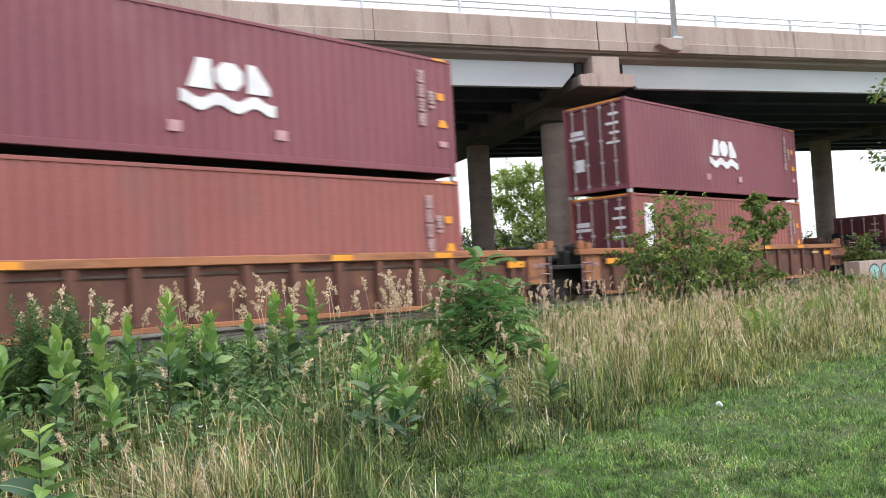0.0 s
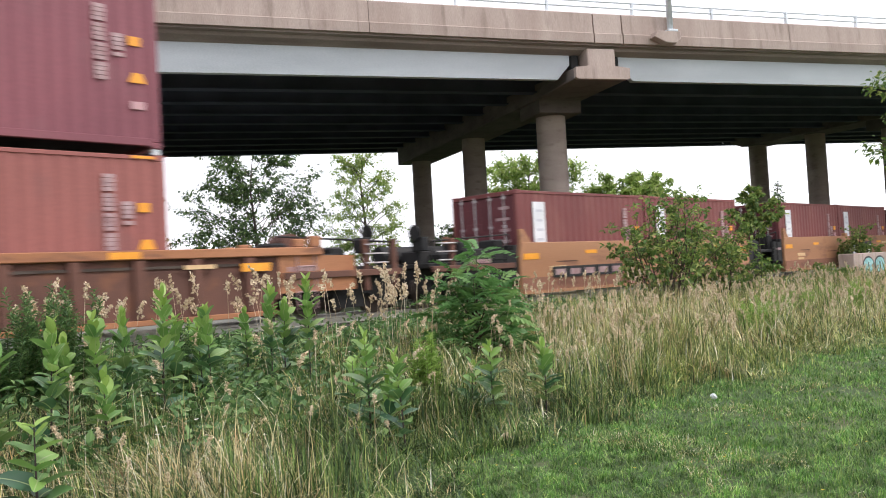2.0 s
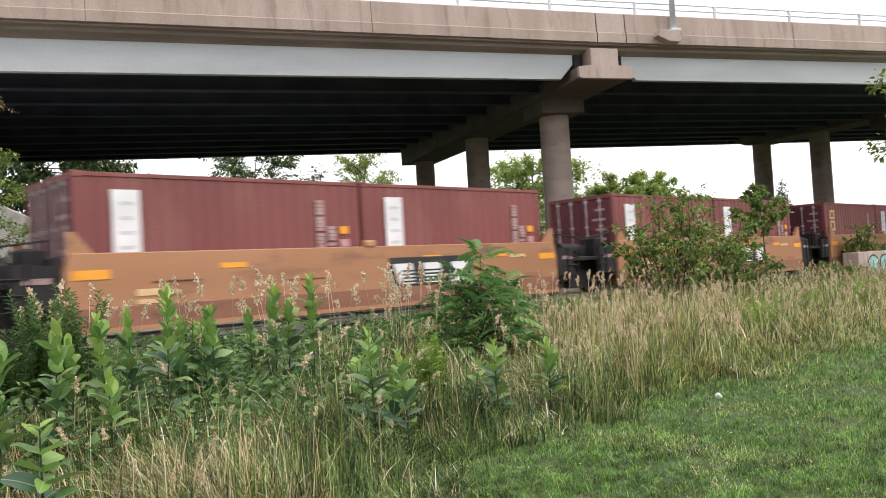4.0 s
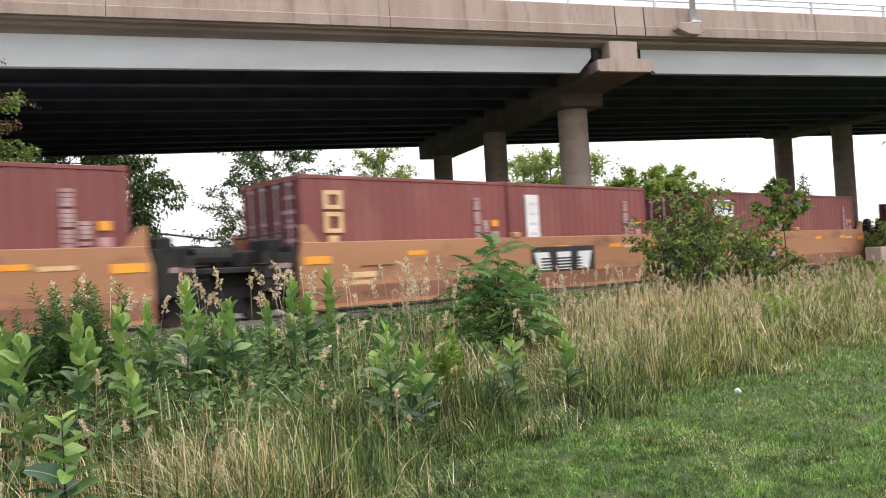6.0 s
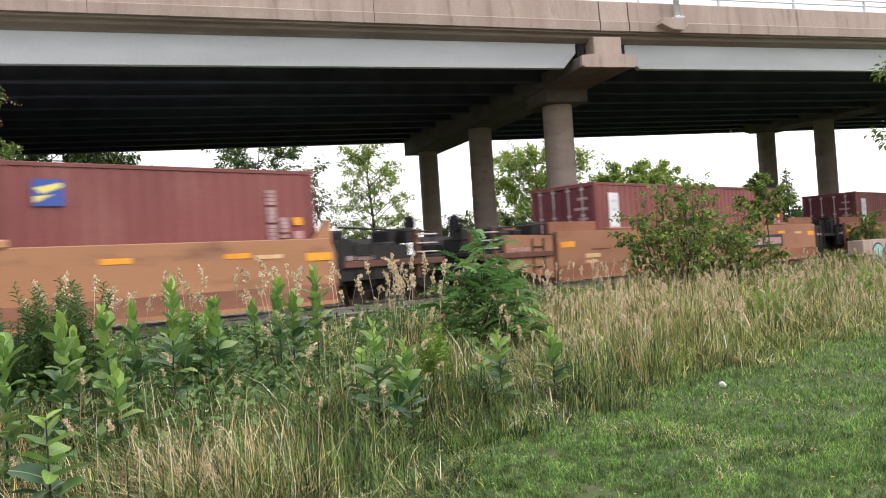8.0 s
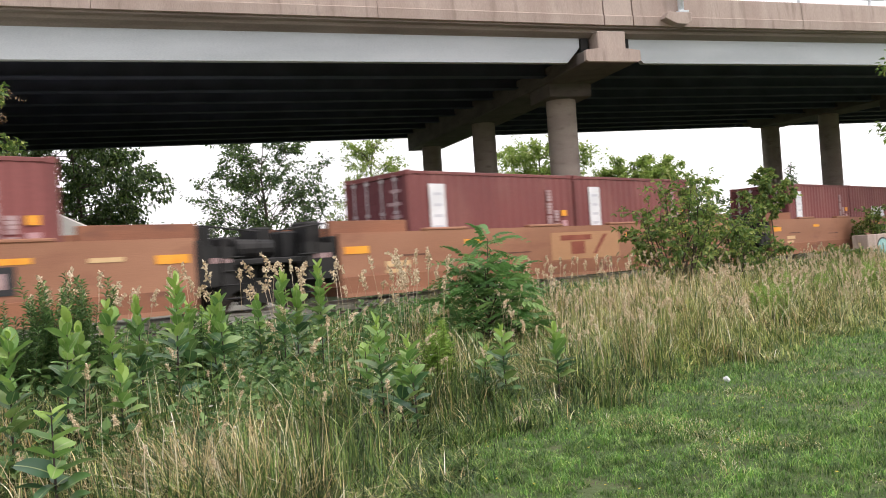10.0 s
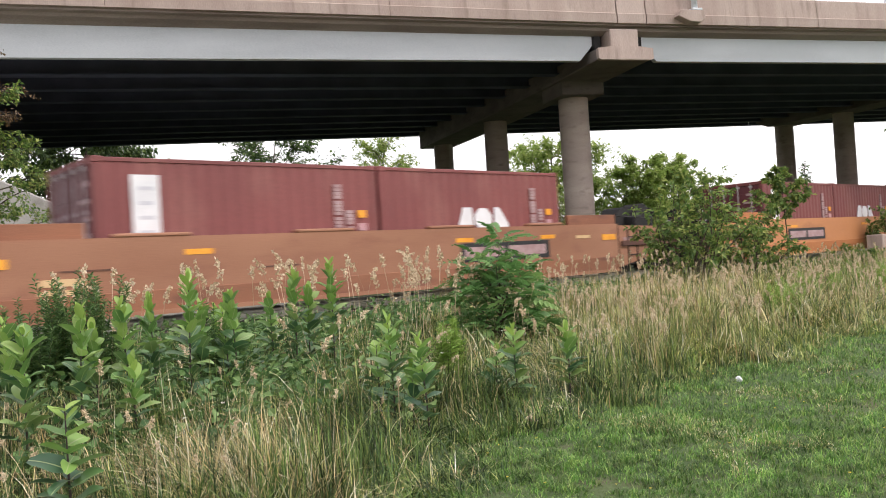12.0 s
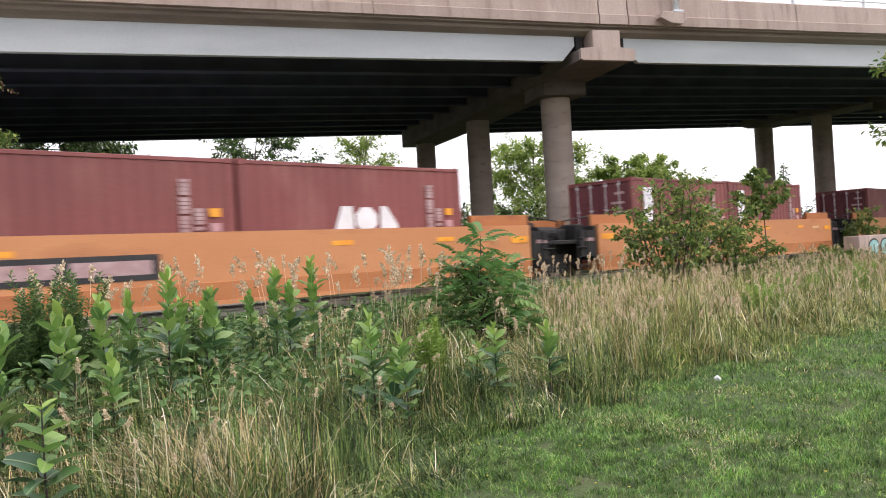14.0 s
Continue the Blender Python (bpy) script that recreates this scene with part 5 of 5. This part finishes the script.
def branch_out(bm, twigs, a, b, r0, rng, forks, loose, droop, fork_len=0.42):
    """A crooked limb from a to b, its forks, and the twigs at their ends."""
    mid = a.lerp(b, 0.5) + Vector((rng.gauss(0, 1), rng.gauss(0, 1), rng.gauss(0.4, 0.5))) * (b - a).length * 0.07
    rod(bm, a, mid, r0, r0 * 0.65, 5)
    rod(bm, mid, b, r0 * 0.65, r0 * 0.2, 5)
    span = (b - a).length
    twigs.append((mid.lerp(b, 0.6), b + (b - mid) * 0.12, loose))
    for k in range(forks):
        u = 0.25 + 0.72 * (k + rng.random()) / forks
        o = a.lerp(mid, u * 2) if u < 0.5 else mid.lerp(b, u * 2 - 1)
        d = ((b - a).normalized() * 0.75 + Vector((rng.gauss(0, 0.6), rng.gauss(0, 0.6), rng.gauss(0.1 - droop, 0.45)))).normalized()
        e = o + d * span * fork_len * rng.uniform(0.6, 1.15) * (1.15 - 0.5 * u)
        rod(bm, o, e, r0 * 0.3, r0 * 0.1, 4)
        twigs.append((o.lerp(e, 0.25), e, loose))
        for _ in range(2):
            g = o.lerp(e, rng.uniform(0.35, 0.8))
            h = g + ((e - o) * 0.45 + Vector((rng.gauss(0, 1), rng.gauss(0, 1), rng.gauss(-droop * 0.6, 0.7))) * span * fork_len * 0.26)
            rod(bm, g, h, r0 * 0.14, r0 * 0.06, 3)
            twigs.append((g.lerp(h, 0.2), h, loose))


def build_tree(name, label, category, x, y, tall, wide, low, leaf, per, material, seed, limbs=30, group="", trunk=0.0, rise=0.35, loose=0.02, droop=0.2, forks=5):
    """A tapered crooked trunk, limbs that fork twice, and leaves along the twigs. low: where the crown begins."""
    rng = random.Random(seed)
    plant = tagged(new(name), label, category, group)
    plant.matrix_basis = pose(x, y, height(x, y) - 0.03)
    bm, twigs = bmesh.new(), []
    r0 = trunk or tall * 0.014
    knee = [Vector((0, 0, 0)), Vector((0.02 * tall, 0.01 * tall, tall * 0.4)), Vector((-0.01 * tall, 0.01 * tall, tall * 0.72)), Vector((0.015 * tall, 0, tall * 0.95))]
    for q in range(3):
        rod(bm, knee[q], knee[q + 1], r0 * (1 - 0.32 * q), r0 * (0.68 - 0.28 * q), 8)
    for k in range(limbs):
        s = (k + rng.random()) / limbs
        env = wide * 0.5 * math.sin(math.pi * (0.2 + 0.7 * s)) ** 0.7 * rng.uniform(0.62, 1.12)
        a = k * 2.39996 + rng.uniform(-0.4, 0.4)
        zt = low + (tall - low) * (0.06 + 0.94 * s)
        zb = max(low * 0.55, min(tall * 0.9, zt - env * rise - 0.05 * tall * s))
        q = 0 if zb < tall * 0.4 else 1 if zb < tall * 0.72 else 2
        base = knee[q].lerp(knee[q + 1], min(1, (zb - knee[q].z) / (knee[q + 1].z - knee[q].z)))
        tip = base + Vector((math.cos(a) * env, math.sin(a) * env, 0))
        tip.z = zt * rng.uniform(0.93, 1.02)
        branch_out(bm, twigs, base, tip, r0 * 0.34 * (1 - 0.5 * s), rng, forks, loose * wide, droop)
    part("trunk", bm, BARK, plant)
    leaf_sprays("crown", material, twigs, per, leaf, rng, plant, 0.2 + droop)
    return plant


def build_shrub(label, x, y, tall, wide, leaf, per, material, seed, stems=26, name="bush", category="bush", group="", forks=7):
    """Many stems that fan out from one root, leafy almost down to the ground."""
    rng = random.Random(seed)
    plant = tagged(new(name), label, category, group)
    plant.matrix_basis = pose(x, y, height(x, y) - 0.03)
    bm, twigs = bmesh.new(), []
    for k in range(stems):
        a, u = k * 2.39996, math.sqrt((k + 0.5) / stems)
        r = wide * 0.5 * u * rng.uniform(0.8, 1.1)
        tip = Vector((r * math.cos(a), r * math.sin(a), tall * (1.0 - 0.5 * u * u) * rng.uniform(0.72, 1.04)))
        foot = Vector((tip.x * 0.22, tip.y * 0.22, 0))
        branch_out(bm, twigs, foot, tip, 0.012 + 0.004 * tall, rng, forks, 0.025, 0.1, 0.3)
    part("branchwork", bm, BARK, plant)
    leaf_sprays("crown", material, twigs, per, leaf, rng, plant, 0.5)
    return plant


MILKWEEDS = [(1.43, 4.79, 0.93), (2.07, 6.69, 1.34), (1.61, 6.4, 1.25), (2.65, 7.12, 1.31), (3.11, 6.93, 1.51), (3.84, 7.47, 1.28), (4.77, 7.87, 1.45), (5.23, 7.81, 1.5), (4.23, 5.45, 1.12), (4.26, 5.04, 0.99), (5.96, 5.64, 0.87), (6.45, 5.39, 0.84), (1.75, 7.3, 1.2), (3.5, 7.6, 1.2), (4.1, 8.0, 1.15), (2.35, 6.2, 0.95)]


def build_plants():
    rng = random.Random(3)
    for x, y, tall in MILKWEEDS:
        build_milkweed(x, y, tall, rng, 0.55 if y < 5 else 1.0)
        if 2.5 < x < 6:
            build_milkweed(x + rng.uniform(-0.22, 0.22), y + rng.uniform(0.15, 0.45), tall * rng.uniform(0.7, 0.92), rng)
    build_goldenrod(2.75, 8.61, 1.6, 0.62, 44, rng)
    build_goldenrod(2.3, 8.8, 1.25, 0.7, 34, rng)
    build_goldenrod(5.87, 6.55, 0.95, 0.32, 12, rng, YOUNG)
    build_goldenrod(3.95, 8.2, 1.2, 0.6, 14, rng)
    build_goldenrod(13.65, 6.6, 0.8, 0.6, 14, rng, YOUNG)
    build_goldenrod(16.5, 7.4, 0.9, 0.9, 14, rng, YOUNG)
    build_goldenrod(19.5, 7.2, 1.0, 1.1, 16, rng, YOUNG)
    build_sumac(8.85, 8.68, 1.9, 1.6, rng)
    build_shrub("broad leafy green bush beside the track", 17.7, 10.7, 3.1, 3.0, 0.135, 7, BUSH, 11, 22)
    build_shrub("leafy green bush beside the track, lower than its neighbour", 20.4, 10.6, 2.35, 2.5, 0.135, 7, BUSH, 13, 16)
    build_tree("sapling", "slender sapling with a leafy top", "sapling", 22.7, 10.65, 3.35, 1.3, 2.0, 0.135, 11, BUSH, 14, 15, trunk=0.025, forks=4, rise=0.5)
    build_shrub("small green bush by a concrete block", 36.9, 13.0, 2.3, 1.7, 0.13, 9, BUSH, 12, 12)
    build_shrub("low green bush in the long grass", 27.5, 10.6, 0.95, 2.0, 0.12, 7, BUSH, 16, 10)


build_plants()
build_herbs()


def build_trees():
    beyond = "trees beyond the bridge"
    build_tree("tree", "dark leafy tree with drooping boughs behind the bridge", "tree", 20.3, 60.2, 14.5, 13.5, 1.5, 0.34, 20, TREE, 31, 56, beyond, rise=-0.15, droop=0.45, forks=7, loose=0.013)
    build_tree("tree", "leafy tree with gaps in its crown beyond the bridge", "tree", 36.3, 61.6, 13.2, 12.0, 0.8, 0.32, 16, TREE, 32, 50, beyond, rise=0.75, forks=6, loose=0.014)
    build_tree("tree", "slim pale green tree beyond the bridge", "tree", 40.8, 52.0, 12.2, 6.4, 0.8, 0.22, 15, PALE_TREE, 33, 46, beyond, rise=0.7, forks=5)
    build_tree("tree", "round leafy tree beyond the bridge piers", "tree", 60.5, 50.9, 12.6, 13.0, 1.5, 0.36, 22, PALE_TREE, 34, 50, beyond, rise=0.6, forks=6, loose=0.014)
    build_tree("tree", "bushy green tree beyond the railway", "tree", 65.5, 44.5, 9.6, 6.8, 1.0, 0.32, 22, PALE_TREE, 35, 40, beyond, rise=0.5, forks=6)
    build_tree("tree", "bushy green tree beyond the railway", "tree", 70.3, 43.9, 10.2, 6.6, 1.0, 0.32, 22, PALE_TREE, 41, 40, beyond, rise=0.6, forks=5)
    build_tree("tree", "small bushy tree beyond the railway", "tree", 75.4, 42.9, 8.8, 3.8, 1.0, 0.28, 16, PALE_TREE, 36, 20, beyond, rise=0.6, forks=4)
    build_tree("tree", "leafy tree with dead brown twigs by the bridge", "tree", 4.8, 22.3, 6.15, 3.3, 1.8, 0.11, 16, BUSH, 37, 28)
    build_tree("tree", "withered tree with brown leaves by the bridge", "tree", 4.75, 22.6, 7.6, 2.2, 4.9, 0.085, 9, DEAD, 38, 24, droop=0.4)
    build_tree("tree", "leafy tree beside the bridge", "tree", 24.6, 6.1, 8.2, 4.2, 3.2, 0.16, 10, BUSH, 39, 26)
    for k, (x, y, t, w) in enumerate([(41.5, 43.3, 5.6, 5.0), (45.5, 40.5, 4.9, 6.0), (30.5, 58.0, 5.0, 7.0), (49.0, 50.0, 5.0, 7.0), (33.5, 60.0, 4.4, 6.0), (66.0, 36.0, 5.2, 7.0), (75.0, 34.0, 5.0, 8.0)]):
        build_shrub("low dark green shrub beyond the railway", x, y, t, w, 0.27, 9, TREE, 50 + k, 18, "shrub", "shrub", "shrubs beyond the railway")
    # a small spruce
    rng = random.Random(6)
    plant = tagged(new("spruce"), "small dark spruce beyond the railway", "tree")
    plant.matrix_basis = pose(76.5, 33.8, height(76.5, 33.8) - 0.03)
    part("trunk", rod(bmesh.new(), (0, 0, 0), (0, 0, 8.3), 0.14, 0.02), BARK, plant)
    cents = []
    for k in range(60):
        z = 0.8 + 7.4 * k / 60
        r = 2.5 * (1.02 - z / 8.9) * rng.uniform(0.7, 1.1)
        a = k * 2.4
        cents.append((r * 0.75 * math.cos(a), r * 0.75 * math.sin(a), z - 0.1 * r, r * 0.42, r * 0.42, 0.13))
    sprig_cloud("crown", TREE, cents, 6500, 0.26, rng, plant)


build_trees()


# ---- small things ----
def build_small_things():
    # low concrete block wall with spray paint
    wall = tagged(new("concrete_block"), "low grey concrete block with teal spray paint", "concrete block")
    wall.matrix_basis = pose(33.8, 12.1, 0)
    part("body", boxes((0, 5.6, 0, 0.6, 0.3, 1.47), bevel=0.03), CONCRETE, wall)
    for cx in (1.55, 2.85):
        ring = [(cx + 0.62 * math.cos(q * math.tau / 24), 0.98 + 0.36 * math.sin(q * math.tau / 24) - (0.06 if q > 12 else 0)) for q in range(24)]
        part("paint_outline", outline(bmesh.new(), ring, -0.006, 0.01), BLACK, wall, "black sprayed outline")
        ring = [(cx + 0.53 * math.cos(q * math.tau / 24), 0.98 + 0.29 * math.sin(q * math.tau / 24) - (0.05 if q > 12 else 0)) for q in range(24)]
        part("paint_fill", outline(bmesh.new(), ring, -0.012, 0.0), TEAL, wall, "pale teal sprayed fill")
        part("paint_stroke", outline(bmesh.new(), [(cx - 0.05, 0.7), (cx + 0.05, 0.7), (cx + 0.02, 1.1), (cx - 0.08, 1.1)], -0.016, -0.004), BLACK, wall)
    # road sign at the edge of the lawn
    sign = tagged(new("warning_sign"), "white rounded metal sign with black lettering on a post", "sign")
    sign.matrix_basis = pose(1.008, 5.4, 2.94, 0, 0, -12)
    w, h, r = 0.29, 0.75, 0.04

    def rounded(w, z0, z1, r):
        pts = []
        for cx, cz, a0 in ((w - r, z1 - r, 0), (-w + r, z1 - r, 90), (-w + r, z0 + r, 180), (w - r, z0 + r, 270)):
            pts += [(cx + r * math.cos(radians(a0 + 15 * k)), cz + r * math.sin(radians(a0 + 15 * k))) for k in range(7)]
        return pts
    part("plate", outline(bmesh.new(), rounded(w, 0, h, r), 0, 0.004), SIGN_WHITE, sign)
    part("border", outline(bmesh.new(), rounded(w - 0.012, 0.012, h - 0.012, r), -0.002, 0.002), BLACK, sign)
    part("field", outline(bmesh.new(), rounded(w - 0.018, 0.018, h - 0.018, r - 0.005), -0.004, 0.001), SIGN_WHITE, sign)
    part("post", boxes((-0.03, 0.03, 0.006, 0.05, -2.9, 0.7), bevel=0.005), GALV, sign)
    for text, x, z, size in (("S", 0.207, 0.125, 0.085), ("KS", 0.195, 0.05, 0.05)):
        cu = bpy.data.curves.new("lettering", "FONT")
        cu.body, cu.size, cu.extrude = text, size, 0.002
        cu.materials.append(BLACK)
        tmp = bpy.data.objects.new("lettering", cu)
        me = bpy.data.meshes.new_from_object(tmp)
        bpy.data.objects.remove(tmp)
        hang("lettering", me, sign, "black letters", pose(x, -0.006, z, 90, 0, 0))
    part("lettering_bars", boxes((-0.22, 0.18, -0.007, -0.003, 0.135, 0.185), (-0.2, 0.15, -0.007, -0.003, 0.055, 0.085), (-0.2, 0.2, -0.007, -0.003, 0.45, 0.62)), BLACK, sign)
    part("bolt", rod(bmesh.new(), (0.21, -0.012, 0.25), (0.21, 0.0, 0.25), 0.008), BLACK_STEEL, sign)
    # crumpled white litter and a withered pale flower head at the lawn's edge
    rng = random.Random(2)
    for name, label, x, y, s, m in (("litter", "crumpled white paper litter on the lawn edge", 8.47, 4.63, 0.036, WHITE), ("puffball", "pale withered flower head in the grass edge", 5.45, 5.02, 0.05, SEED)):
        bm = bmesh.new()
        bmesh.ops.create_icosphere(bm, subdivisions=3, radius=s)
        for v in bm.verts:
            v.co *= 1 + 0.45 * noise.noise(v.co * (1.1 / s))
        thing = tagged(new(name, finish(name, bm, m)), label, "litter" if name == "litter" else "flower")
        thing.matrix_basis = pose(x, y, height(x, y) + s * 0.8)
    # small flowers in the grass
    verts, faces = [], []
    for k in range(70):
        x, y = rng.uniform(2.2, 9.5), rng.uniform(5.2, 8.5)
        z = height(x, y) + rng.uniform(0.35, 0.65)
        for q in range(5):
            a = q * math.tau / 5
            b = len(verts)
            s = rng.uniform(0.012, 0.022)
            o = Vector((x, y, z))
            verts += [o, o + Vector((math.cos(a) * s, math.sin(a) * s, s * 0.5)), o + Vector((math.cos(a + 0.9) * s, math.sin(a + 0.9) * s, s * 0.3))]
            faces.append((b, b + 1, b + 2))
    tagged(new("white_flowers", mesh("white_flowers", verts, faces, FLOWER)), "tiny white wildflowers in the grass", "flowers", kind="stuff")
    verts, faces = [], []
    for k in range(60):
        x, y = rng.uniform(3.0, 9), rng.uniform(1.5, 5.0)
        z = height(x, y) + rng.uniform(0.05, 0.09)
        for q in range(5):
            a = q * math.tau / 5
            b = len(verts)
            s = rng.uniform(0.008, 0.014)
            o = Vector((x, y, z))
            verts += [o, o + Vector((math.cos(a) * s, math.sin(a) * s, s * 0.4)), o + Vector((math.cos(a + 0.9) * s, math.sin(a + 0.9) * s, s * 0.2))]
            faces.append((b, b + 1, b + 2))
    tagged(new("yellow_flowers", mesh("yellow_flowers", verts, faces, GOLD)), "tiny yellow flowers in the lawn", "flowers", kind="stuff")


build_small_things()


# ---- what moves ----
def motions():
    for thing, x, z in TRAIN:
        walk(thing, [(t, pose(x - (13.5208 * t + 0.01563 * t * t - 0.001077 * t ** 3), TRACK_Y, z)) for t in range(0, 15)])


motions()
